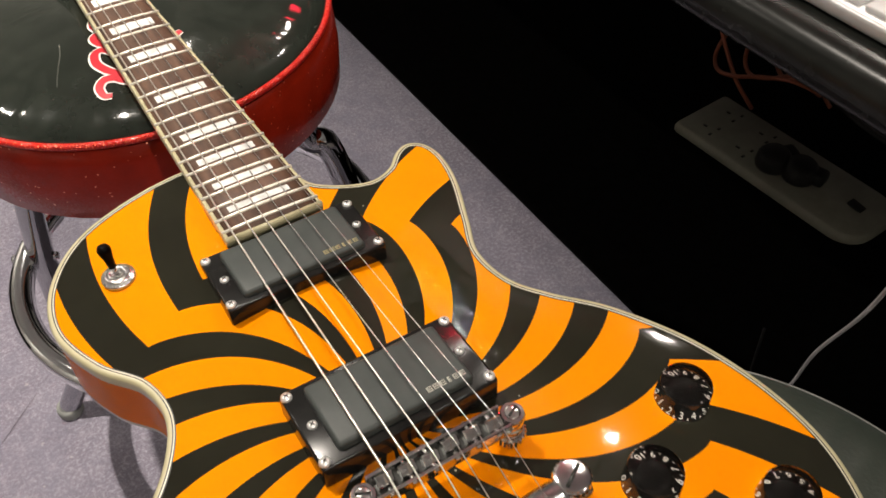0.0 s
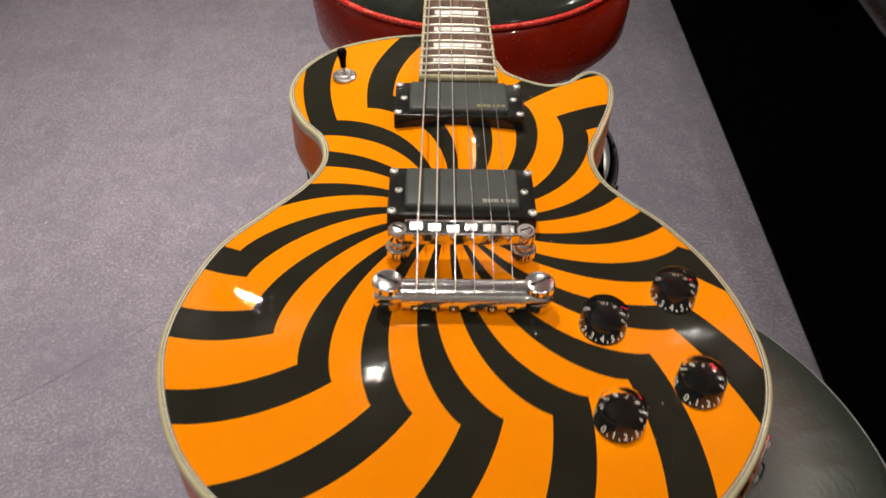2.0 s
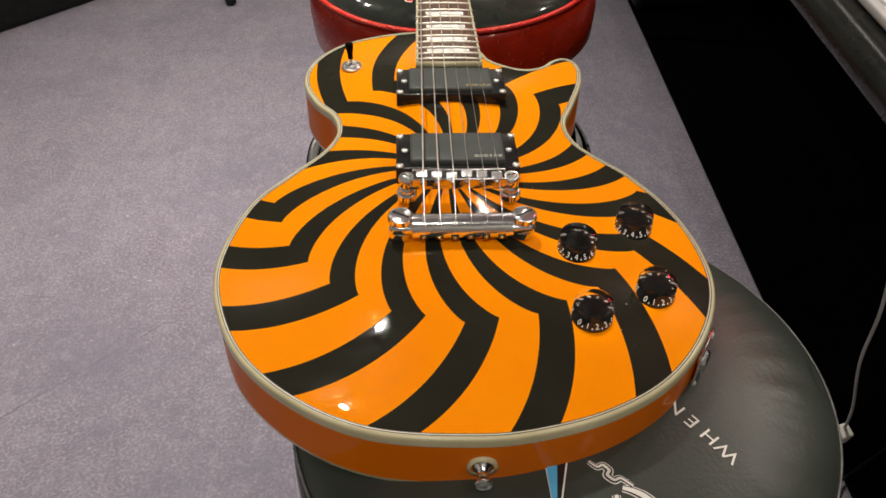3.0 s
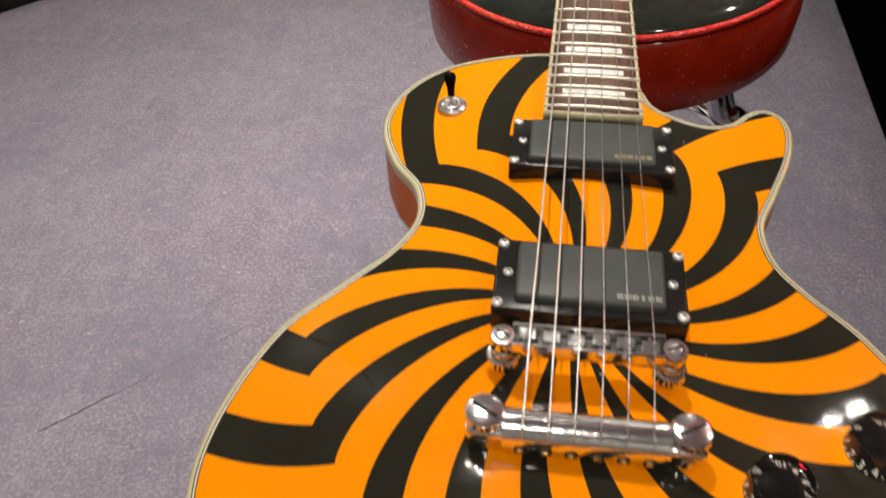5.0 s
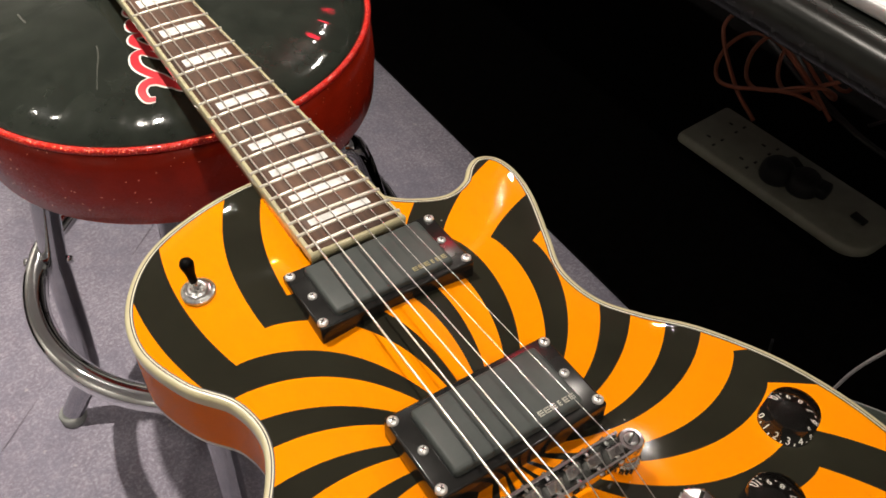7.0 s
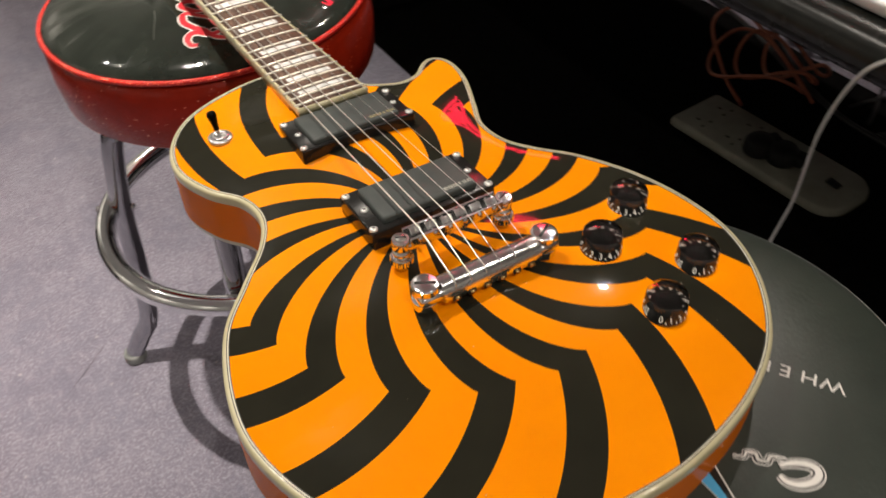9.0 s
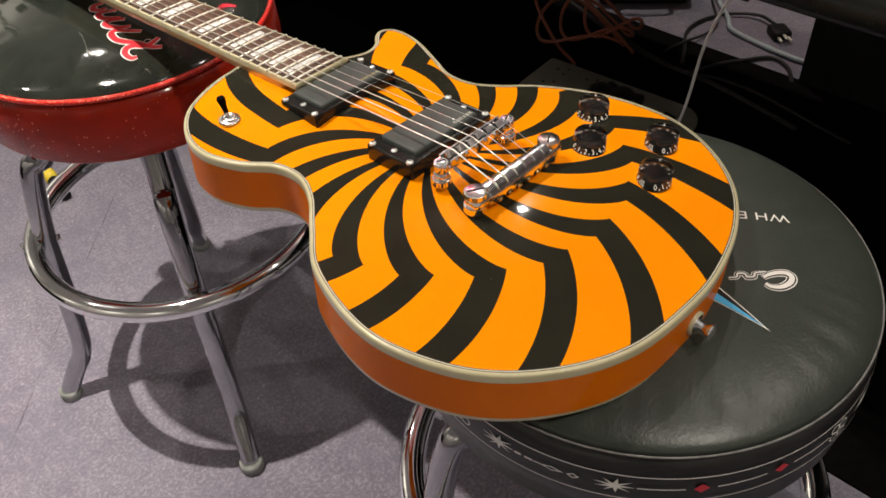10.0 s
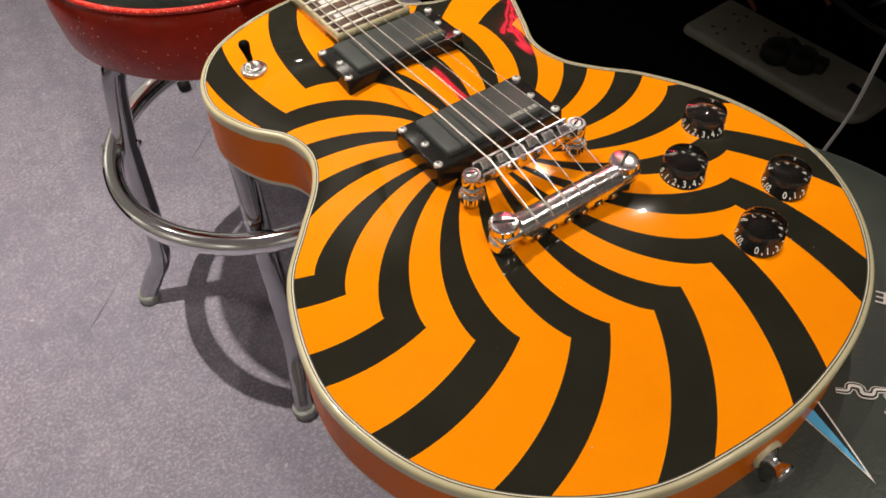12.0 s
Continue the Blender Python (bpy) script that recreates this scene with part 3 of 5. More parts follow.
def seat_stroke(bm, where, points, width, lift, per=8):
    """Print of even width along a curve on a seat."""
    pts = curve_points([(x, y, 0) for x, y in points], per)
    left, right = [], []
    n = len(pts)
    for i, p in enumerate(pts):
        way = (pts[min(i + 1, n - 1)] - pts[max(i - 1, 0)]).normalized()
        side = Vector((-way.y, way.x, 0))
        k = width * (0.55 + 0.45 * math.sin(math.pi * min(1, max(0, (i + 1.0) / (n + 1))))) / 2
        left.append(where((p - side * k).x, (p - side * k).y, lift))
        right.append(where((p + side * k).x, (p + side * k).y, lift))
    ribbon(bm, left, right, Vector())


def stool_prints():
    s1 = lambda x, y, l: on_seat(S1, S1_R, S1_Z, S1_RISE, x, y, l)  # noqa: E731
    s2 = lambda x, y, l: on_seat(S2, S2_R, S2_Z, S2_RISE, x, y, l)  # noqa: E731
    # red script, only its curls stand out beside the neck
    curls = [
        [(0.004, 0.426), (-0.008, 0.4235), (-0.0150, 0.4255), (-0.0220, 0.4330), (-0.0300, 0.4350), (-0.0360, 0.4290), (-0.0355, 0.4195), (-0.0300, 0.4165)],
        [(-0.002, 0.412), (-0.0110, 0.4200), (-0.0170, 0.4340), (-0.0245, 0.4450), (-0.0290, 0.4570), (-0.0265, 0.4690), (-0.0195, 0.4710), (-0.0130, 0.4620), (-0.002, 0.449)],
        [(-0.004, 0.466), (-0.0120, 0.4710), (-0.0180, 0.4795), (-0.0210, 0.4880), (-0.0180, 0.4940), (-0.0100, 0.4920), (0.0, 0.484)],
        [(-0.002, 0.490), (-0.0090, 0.4970), (-0.0140, 0.5020), (-0.0160, 0.5085), (-0.0130, 0.5165), (-0.006, 0.5160), (0.004, 0.508)],
        [(0.0, 0.522), (-0.008, 0.524), (-0.0110, 0.531), (-0.006, 0.538), (0.004, 0.536)],
        [(0.020, 0.462), (0.034, 0.458), (0.044, 0.461)],
    ]
    for name, width, lift, mat, lab in (("print_outline", 0.0100, 0.0005, WHITE, "white outline of the red script"), ("print", 0.0068, 0.0009, DEEP_RED, "curling red script print")):
        bm = bmesh.new()
        for c in curls:
            seat_stroke(bm, s1, c, width, lift)
        part(name, bm, mat, red_stool, lab)
    bm = bmesh.new()
    for k in range(20):
        a, b = 2 * math.pi * k / 20, 2 * math.pi * (k + 1) / 20
        o = (-0.008, 0.4285)
        ribbon(bm, [s1(o[0] + 0.0032 * math.cos(t), o[1] + 0.0032 * math.sin(t), 0.0008) for t in (a, b)], [s1(o[0] + 0.0042 * math.cos(t), o[1] + 0.0042 * math.sin(t), 0.0008) for t in (a, b)], Vector())
    part("print_mark", bm, SILVER, red_stool)
    # white capitals on the black seat
    for i, letter in enumerate("WHEN"):
        lm = text_bm(letter, 0.0125)
        x, y = 0.1484 - 0.0077 * i, -0.2037 + 0.0110 * i
        turn = radians(125.5)
        bm = bmesh.new()
        for f in lm.faces:
            vs = []
            for v in f.verts:
                u, w = v.co.x * 1.15, v.co.y
                vs.append(bm.verts.new(s2(x + u * math.cos(turn) - w * math.sin(turn), y + u * math.sin(turn) + w * math.cos(turn), 0.0007)))
            bm.faces.new(vs)
        lm.free()
        part("letter", bm, WHITE, black_stool, "white capital letter " + letter)
    # outlined script: a large open C and the zigzag of the small letters after it
    def word(s, d):
        return 0.0712 + 0.69 * s - 0.72 * d, -0.2043 - 0.72 * s - 0.69 * d

    big_c = [word(*p) for p in ((0.0225, 0.0128), (0.0262, 0.0158), (0.0330, 0.0160), (0.0400, 0.0122), (0.0430, 0.0070), (0.0410, 0.0032), (0.0350, 0.0024), (0.0280, 0.0040), (0.0225, 0.0068))]
    small = [word(*p) for p in ((0.0260, 0.0016), (0.0200, 0.0020), (0.0176, 0.0028), (0.0162, 0.0058), (0.0122, 0.0062), (0.0110, 0.0056), (0.0102, 0.0028), (0.0064, 0.0024), (0.0050, 0.0030), (0.0038, 0.0058), (-0.0020, 0.0064))]
    for name, wide, thin, lift, mat in (("emblem_outline", 0.0080, 0.0054, 0.0005, WHITE), ("emblem_line", 0.0062, 0.0040, 0.0008, BAND), ("emblem", 0.0040, 0.0018, 0.0011, WHITE)):
        bm = bmesh.new()
        seat_stroke(bm, s2, big_c, wide, lift, 10)
        seat_stroke(bm, s2, small, thin, lift + 0.00005, 6)
        part(name, bm, mat, black_stool)
    # spike: blue on its one side, black on the other, with a thin white edge
    tip, b1, b2 = (0.0416, -0.2525), (0.0395, -0.200), (0.0540, -0.204)
    mid = tuple(b1[i] + 0.60 * (b2[i] - b1[i]) for i in (0, 1))
    for name, corners, grow, lift, mat in (("spike_edge", (tip, b1, b2), 1.0, 0.0005, WHITE), ("spike_shade", (tip, b1, b2), 0.80, 0.0008, BAND), ("spike", (tip, b1, mid), 0.84, 0.0011, BLUE)):
        c = tuple(sum(q[i] for q in corners) / 3 for i in (0, 1))
        t, p, q = ((c[0] + grow * (v[0] - c[0]), c[1] + grow * (v[1] - c[1])) for v in corners)
        bm = bmesh.new()
        left = [s2(p[0] + (t[0] - p[0]) * k / 8, p[1] + (t[1] - p[1]) * k / 8, lift) for k in range(9)]
        right = [s2(q[0] + (t[0] - q[0]) * k / 8.01, q[1] + (t[1] - q[1]) * k / 8.01, lift) for k in range(9)]
        ribbon(bm, left, right, Vector())
        part(name, bm, mat, black_stool, "pale blue spike print" if mat is BLUE else "")


stool_prints()


def band_prints():
    """Pinstripes, diamonds and thorn shapes round the black band."""
    def at(deg, z, lift=0.0012):
        u = (S2_Z - z) / 0.083
        r = S2_R + 0.0045 * math.sin(math.pi * min(1, max(0, u))) + lift
        a = radians(deg)
        return Vector((r * math.cos(a), r * math.sin(a), z))

    def line(bm, a, b, z, wide=0.0011):
        n = max(2, int(abs(b - a) / 2.5) + 1)
        ds = [a + (b - a) * k / n for k in range(n + 1)]
        ribbon(bm, [at(d, z + wide / 2) for d in ds], [at(d, z - wide / 2) for d in ds], Vector())

    def star(d, z):
        """A clump of thorns: long points to both sides, short ones up and down."""
        bm = bmesh.new()
        points = ((5.0, 0.0), (1.2, 0.0012), (4.2, 0.0060), (0.8, 0.0026), (0.5, 0.0085), (-0.6, 0.0026), (-3.2, 0.0068), (-1.3, 0.0018), (-5.4, 0.0022), (-1.6, 0.0), (-5.0, -0.0030), (-1.2, -0.0020), (-2.8, -0.0072), (-0.4, -0.0026), (0.3, -0.0080), (0.8, -0.0024), (3.8, -0.0058), (1.2, -0.0012))
        hub = bm.verts.new(at(d, z))
        ring = [bm.verts.new(at(d + 0.85 * u, z + 0.9 * v)) for u, v in points]
        for p, q in zip(ring, ring[1:] + ring[:1]):
            bm.faces.new((hub, p, q))
        part("thorns", bm, WHITE, black_stool, "white thorn star print")

    def lozenge(bm, d, z, wide, tall):
        """A diamond drawn as a thin line."""
        ring = [(-wide, 0), (0, tall), (wide, 0), (0, -tall)]
        for (a, b), (c, e) in zip(ring, ring[1:] + ring[:1]):
            vs = [bm.verts.new(at(d + k * u, z + k * v)) for k, u, v in ((1, a, b), (1, c, e), (0.62, c, e), (0.62, a, b))]
            bm.faces.new(vs)

    for z in (S2_Z - 0.0200, S2_Z - 0.0445):
        bm = bmesh.new()
        line(bm, 0, 360, z, 0.0009)
        part("pinstripe", bm, WHITE, black_stool, "thin white pinstripe")
    mid = S2_Z - 0.0315
    for turn in range(0, 360, 90):
        for d in (227.7, 245.7):
            bm = bmesh.new()
            d, k = d + turn, 1.7
            vs = [bm.verts.new(at(d - k, mid)), bm.verts.new(at(d, mid - 0.0046)), bm.verts.new(at(d + k, mid)), bm.verts.new(at(d, mid + 0.0046))]
            bm.faces.new(vs)
            part("diamond", bm, DEEP_RED, black_stool, "small red diamond print")
        for a, b, wide in ((214.5, 224.4, 0.0010), (231.1, 242.1, 0.0010), (248.9, 259.5, 0.0010), (187.8, 189.4, 0.0020), (190.2, 192.2, 0.0015), (192.4, 194.2, 0.0009)):
            bm = bmesh.new()
            line(bm, a + turn, b + turn, mid, wide)
            part("dash", bm, WHITE, black_stool)
        star(210.0 + turn, mid)
        star(183.6 + turn, mid)
        bm = bmesh.new()
        lozenge(bm, 196.5 + turn, mid, 2.6, 0.0022)
        part("lozenge", bm, WHITE, black_stool)
        bm = bmesh.new()
        lozenge(bm, 201.2 + turn, mid, 1.4, 0.0026)
        part("lozenge", bm, WHITE, black_stool)
        # a knot of loops
        bm = bmesh.new()
        for k, (dd, dz) in enumerate(((-1.3, 0.004), (1.3, 0.004), (-1.3, -0.004), (1.3, -0.004))):
            pts = [(262.6 + turn + dd + 1.5 * math.cos(a), mid + dz + 0.0042 * math.sin(a)) for a in (2 * math.pi * j / 14 for j in range(15))]
            ribbon(bm, [at(d, z) for d, z in pts], [at(262.6 + turn + dd + 0.74 * (d - 262.6 - turn - dd), mid + dz + 0.74 * (z - mid - dz)) for d, z in pts], Vector())
        part("knot", bm, WHITE, black_stool, "white looped knot print")


band_prints()

# ---- the guitar ----
# its own space: x to the treble side, y to the neck, z up from the rim of the top
TILT_UP = Vector((-0.0372, 0.0304, 1)).normalized()
_gx = (Vector((1, 0, 0)) - TILT_UP * TILT_UP.x).normalized()
_gy = TILT_UP.cross(_gx)
GUITAR = Matrix.Translation((0, 0, 0.635)) @ Matrix((_gx, _gy, TILT_UP)).to_4x4()
guitar = thing("electric_guitar", GUITAR, "orange and black buzzsaw-striped electric guitar lying across two stools", "guitar")

OUTLINE = [(0, -0.2115), (-0.058, -0.2055), (-0.103, -0.183), (-0.138, -0.147), (-0.1565, -0.10), (-0.157, -0.06), (-0.143, -0.014), (-0.12, 0.0165),
           (-0.0975, 0.0445), (-0.0872, 0.070), (-0.0915, 0.095), (-0.108, 0.117), (-0.1185, 0.147), (-0.112, 0.178), (-0.088, 0.2055), (-0.044, 0.2225),
           (-0.005, 0.2225), (0.024, 0.197), (0.034, 0.1775), (0.05, 0.1655), (0.068, 0.1595), (0.084, 0.164), (0.0945, 0.174), (0.1025, 0.1775), (0.1095, 0.172),
           (0.1115, 0.158), (0.1075, 0.137), (0.0965, 0.108), (0.0872, 0.083), (0.0905, 0.057), (0.104, 0.0365), (0.126, 0.012), (0.147, -0.025),
           (0.158, -0.065), (0.158, -0.103), (0.1435, -0.14), (0.1165, -0.173), (0.081, -0.195), (0.04, -0.2075)]
RIM = [Vector((p.x, p.y, 0)) for p in curve_points([(x, y, 0) for x, y in OUTLINE], 9, True)]
RIM_NP = np.array([(p.x, p.y) for p in RIM])


def outward(i):
    a, b = RIM[(i - 2) % len(RIM)], RIM[(i + 2) % len(RIM)]
    w = (b - a).normalized()
    return Vector((-w.y, w.x, 0))


# the line runs clockwise or not: make the normals point out
OUT = [outward(i) for i in range(len(RIM))]
if sum(n.dot(p) for n, p in zip(OUT, RIM)) < 0:
    OUT = [-n for n in OUT]


STEP = 0.002
GX, GY = np.arange(-0.19, 0.19, STEP), np.arange(-0.25, 0.26, STEP)


def carved_field():
    """The carved maple top over the rim, on a grid, with the ridges rubbed smooth."""
    xx, yy = np.meshgrid(GX, GY, indexing="ij")
    best = np.full(xx.shape, 9.0)
    inside = np.zeros(xx.shape, bool)
    a, b = RIM_NP, np.roll(RIM_NP, -1, 0)
    for (ax, ay), (bx, by) in zip(a, b):
        dx, dy = bx - ax, by - ay
        u = np.clip(((xx - ax) * dx + (yy - ay) * dy) / (dx * dx + dy * dy), 0, 1)
        best = np.minimum(best, np.hypot(ax + u * dx - xx, ay + u * dy - yy))
        if ay != by:
            inside ^= ((ay > yy) != (by > yy)) & (xx < (bx - ax) * (yy - ay) / (by - ay) + ax)
    d = np.where(inside, best, -best)
    # past the rim the curve goes on, mirrored, so that the edge keeps its slope
    raw = 0.016 * d * np.abs(d) / (d * d + 0.075 ** 2)
    soft = raw
    k = np.exp(-0.5 * (np.arange(-12, 13) * STEP / 0.008) ** 2)
    k /= k.sum()
    for axis in (0, 1):
        soft = np.apply_along_axis(lambda v: np.convolve(np.pad(v, 12, mode="edge"), k, "valid"), axis, soft)
    w = np.clip(d / 0.016, 0, 1)
    w = w * w * (3 - 2 * w)
    return raw * (1 - w) + soft * w


FIELD = carved_field()


def carve(x, y):
    """Height of the top over its rim."""
    i, j = (x - GX[0]) / STEP, (y - GY[0]) / STEP
    a, b = int(i), int(j)
    u, v = i - a, j - b
    f = FIELD
    return float((f[a, b] * (1 - u) + f[a + 1, b] * u) * (1 - v) + (f[a, b + 1] * (1 - u) + f[a + 1, b + 1] * u) * v)


def guitar_top():
    bm = bmesh.new()
    face = bm.faces.new([bm.verts.new(p) for p in RIM])
    bmesh.ops.triangulate(bm, faces=[face], ngon_method="EAR_CLIP")
    for axis, lo, hi in ((0, -0.155, 0.158), (1, -0.21, 0.222)):
        v = lo
        while v < hi:
            co, no = [0, 0, 0], [0, 0, 0]
            co[axis], no[axis] = v, 1
            bmesh.ops.bisect_plane(bm, geom=bm.verts[:] + bm.edges[:] + bm.faces[:], plane_co=co, plane_no=no, dist=1e-5)
            v += 0.0072
    for v in bm.verts:
        v.co.z = carve(v.co.x, v.co.y)
    ob = part("top", bm, LACQUER, guitar, "carved top with a lacquered orange and black buzzsaw swirl")
    e = 0.002
    slopes = []
    for v in ob.data.vertices:
        x, y = v.co.x, v.co.y
        slopes.append(Vector((-(carve(x + e, y) - carve(x - e, y)) / (2 * e), -(carve(x, y + e) - carve(x, y - e)) / (2 * e), 1)).normalized())
    ob.data.normals_split_custom_set_from_vertices(slopes)
    return ob


guitar_top()


def sweep(bm, profile):
    """A profile of (out, z) carried round the rim."""
    n = len(RIM)
    rows = [[bm.verts.new((RIM[i] + OUT[i] * o).xy.to_3d() + Vector((0, 0, z))) for i in range(n)] for o, z in profile]
    for a, b in zip(rows, rows[1:]):
        for i in range(n):
            j = (i + 1) % n
            bm.faces.new((a[i], a[j], b[j], b[i]))
    return rows


def binding():
    bm = bmesh.new()
    sweep(bm, [(0.0016, 0.0002), (0.0030, 0.0001), (0.0039, -0.0006), (0.0043, -0.002), (0.0043, -0.0068)])
    ob = part("binding", bm, CREAM, guitar, "aged cream edge binding")
    for k, mat in enumerate((PLY_BLACK, PLY_WHITE, PLY_BLACK)):
        bm = bmesh.new()
        sweep(bm, [(0.0006 * k - 0.0002, 0.0003 - 0.00001 * k), (0.0006 * k + 0.0004, 0.0003 - 0.00001 * k)])
        part("binding_ply", bm, mat, ob)
    bm = bmesh.new()
    sweep(bm, [(0.0040, -0.0066), (0.0040, -0.0425)])
    part("body_side", bm, SIDE, guitar, "burnt orange lacquered body side")
    bm = bmesh.new()
    sweep(bm, [(0.0041, -0.0423), (0.0040, -0.0450), (0.0028, -0.0471), (0.0008, -0.0477)])
    part("back_binding", bm, CREAM, guitar, "thin cream binding round the back")
    bm = bmesh.new()
    face = bm.faces.new([bm.verts.new(RIM[i] + OUT[i] * 0.0010 + Vector((0, 0, -0.0475))) for i in range(len(RIM))])
    bmesh.ops.triangulate(bm, faces=[face], ngon_method="EAR_CLIP")
    part("back", bm, SIDE, guitar)


binding()

NUT, SCALE = 0.602, 0.628


def fret_y(n):
    return NUT - SCALE * (1 - 2 ** (-n / 12))


def board_z(y):
    """The fingerboard's face, which leans back with the neck."""
    return 0.0172 - 0.0959 * (y - 0.166)


def half(y):
    """Half the fingerboard's width."""
    return 0.0280 - (y - 0.146) / (NUT - 0.146) * 0.0068


END = 0.1455


def neck():
    ys = [END + (NUT - END) * k / 12 for k in range(13)]
    bm = bmesh.new()
    rows = []
    for y in ys:
        h, z = half(y) - 0.0021, board_z(y)
        rows.append([bm.verts.new((x, y, z + dz)) for x, dz in ((-h, -0.0062), (-h, -0.0008), (-h * 0.5, -0.0002), (0, 0.0), (h * 0.5, -0.0002), (h, -0.0008), (h, -0.0062))])
    for a, b in zip(rows, rows[1:]):
        for i in range(6):
            bm.faces.new((a[i], a[i + 1], b[i + 1], b[i]))
    bm.faces.new(rows[0])
    bm.faces.new(rows[-1])
    board = part("fingerboard", bm, ROSEWOOD, guitar, "dark rosewood fingerboard")
    bm = bmesh.new()
    for s in (-1, 1):
        rows = []
        for y in ys:
            h, z = half(y), board_z(y)
            rows.append([bm.verts.new((s * (h + o), y, z + dz)) for o, dz in ((-0.0021, -0.0062), (-0.0021, -0.0007), (-0.0003, -0.001), (0, -0.0016), (0, -0.0062))])
        for a, b in zip(rows, rows[1:]):
            for i in range(4):
                bm.faces.new((a[i], a[i + 1], b[i + 1], b[i]))
    box(bm, (2 * half(END), 0.0022, 0.0058), pose(0, END - 0.0010, board_z(END) - 0.0034))
    part("fingerboard_binding", bm, CREAM, board, "cream fingerboard binding")
    for n in range(1, 23):
        y = fret_y(n)
        h, z = half(y), board_z(y)
        bm = bmesh.new()
        tube(bm, [(-h, y, z - 0.0009), (-h * 0.5, y, z), (0, y, z + 0.0002), (h * 0.5, y, z), (h, y, z - 0.0009)], 0.0011, 8)
        part("fret", bm, NICKEL, board)
    for n in (1, 3, 5, 7, 9, 12, 15, 17, 19, 21):
        a, b = fret_y(n), fret_y(n - 1)
        y, l = (a + b) / 2, (b - a) * 0.46
        w = half(y) * 1.30
        bm = bmesh.new()
        vs = [bm.verts.new((sx * w / 2 * k, y + sy * l / 2, board_z(y + sy * l / 2) + dz)) for sy in (-1, 1) for sx, k, dz in ((-1, 1, -0.0001), (0, 0, 0.00025), (1, 1, -0.0001))]
        bm.faces.new((vs[0], vs[1], vs[4], vs[3]))
        bm.faces.new((vs[1], vs[2], vs[5], vs[4]))
        part("inlay", bm, PEARL, board, "pearly block inlay")
    # back of the neck: a half oval that swells into the heel
    bm = bmesh.new()
    rows = []
    for k in range(17):
        y = 0.165 + (NUT + 0.004 - 0.165) * k / 16
        h, z = half(y), board_z(y) - 0.006
        depth = 0.0165 + 0.018 * max(0, 1 - (y - 0.165) / 0.075) ** 2
        rows.append([bm.verts.new((h * math.cos(a), y, z - depth * math.sin(a) ** 0.85)) for a in (math.pi * i / 12 for i in range(13))])
    for a, b in zip(rows, rows[1:]):
        for i in range(12):
            bm.faces.new((a[i], a[i + 1], b[i + 1], b[i]))
    bm.faces.new(rows[-1])
    bm.faces.new(rows[0])
    part("neck_back", bm, NECKWOOD, guitar, "amber lacquered maple neck")
    bm = bmesh.new()
    box(bm, (0.043, 0.005, 0.010), pose(0, NUT + 0.0022, board_z(NUT) - 0.003), 0.0008)
    part("nut", bm, CREAM, guitar)
    # headstock, leaning back
    head = Matrix.Translation((0, NUT + 0.004, board_z(NUT) - 0.004)) @ pose(0, 0, 0, -17)
    bm = bmesh.new()
    edge = [(0.022, 0), (0.030, 0.03), (0.038, 0.09), (0.042, 0.16), (0.030, 0.172), (0.012, 0.165), (0, 0.172), (-0.012, 0.165), (-0.030, 0.172), (-0.042, 0.16), (-0.038, 0.09), (-0.030, 0.03), (-0.022, 0)]
    lo = [bm.verts.new(head @ Vector((x, y, -0.013))) for x, y in edge]
    hi = [bm.verts.new(head @ Vector((x, y, 0))) for x, y in edge]
    bm.faces.new(lo)
    bm.faces.new(hi)
    for i in range(len(edge)):
        j = (i + 1) % len(edge)
        bm.faces.new((lo[i], lo[j], hi[j], hi[i]))
    plate = part("headstock", bm, BAND, guitar, "black headstock", smooth=False)
    for s in (-1, 1):
        for k in range(3):
            bm = bmesh.new()
            m = head @ pose(s * (0.022 + 0.004 * k), 0.045 + 0.042 * k, 0)
            lathe(bm, [(0, 0.016), (0.004, 0.016), (0.004, 0.002), (0.007, 0.0), (0, 0.0)], m, 14)
            box(bm, (0.012, 0.014, 0.005), m @ pose(s * 0.026, 0, -0.008), 0.002)
            part("tuner", bm, CHROME, plate)


neck()


def strings():
    top = board_z(NUT) + 0.0018
    gauges = (0.00056, 0.00047, 0.00038, 0.00026, 0.00021, 0.00017)
    for i, r in enumerate(gauges):
        xb, xn = -0.0255 + 0.0102 * i, -0.0175 + 0.0070 * i
        bm = bmesh.new()
        tube(bm, [(xb, -0.0705, 0.0235), (xb, -0.0693, 0.0272), (xb, -0.0660, 0.0298), (xb, -0.0610, 0.0300), (xb, -0.0285, 0.0378), (xb, -0.0265, 0.0379), (xn, NUT, top), (xn * 1.3, NUT + 0.06, top - 0.022)], r * 1.0, 8)
        part("string", bm, BRONZE if i < 3 else STEEL, guitar, "wound guitar string" if i < 3 else "plain steel guitar string")


strings()


def screw(parent, at, r=0.0026, tilt=(0, 0)):
    bm = bmesh.new()
    m = pose(*at, tilt[0], tilt[1], 40)
    lathe(bm, [(0, 0.0012), (r * 0.6, 0.001), (r, 0.0002), (r, -0.002), (0, -0.002)], m, 14)
    part("screw", bm, SCREW, parent)
    bm = bmesh.new()
    box(bm, (r * 1.0, r * 0.18, 0.0003), m @ pose(0, 0, 0.0012))
    box(bm, (r * 0.18, r * 1.0, 0.0003), m @ pose(0, 0, 0.00125))
    part("screw_slot", bm, PLY_BLACK, parent)


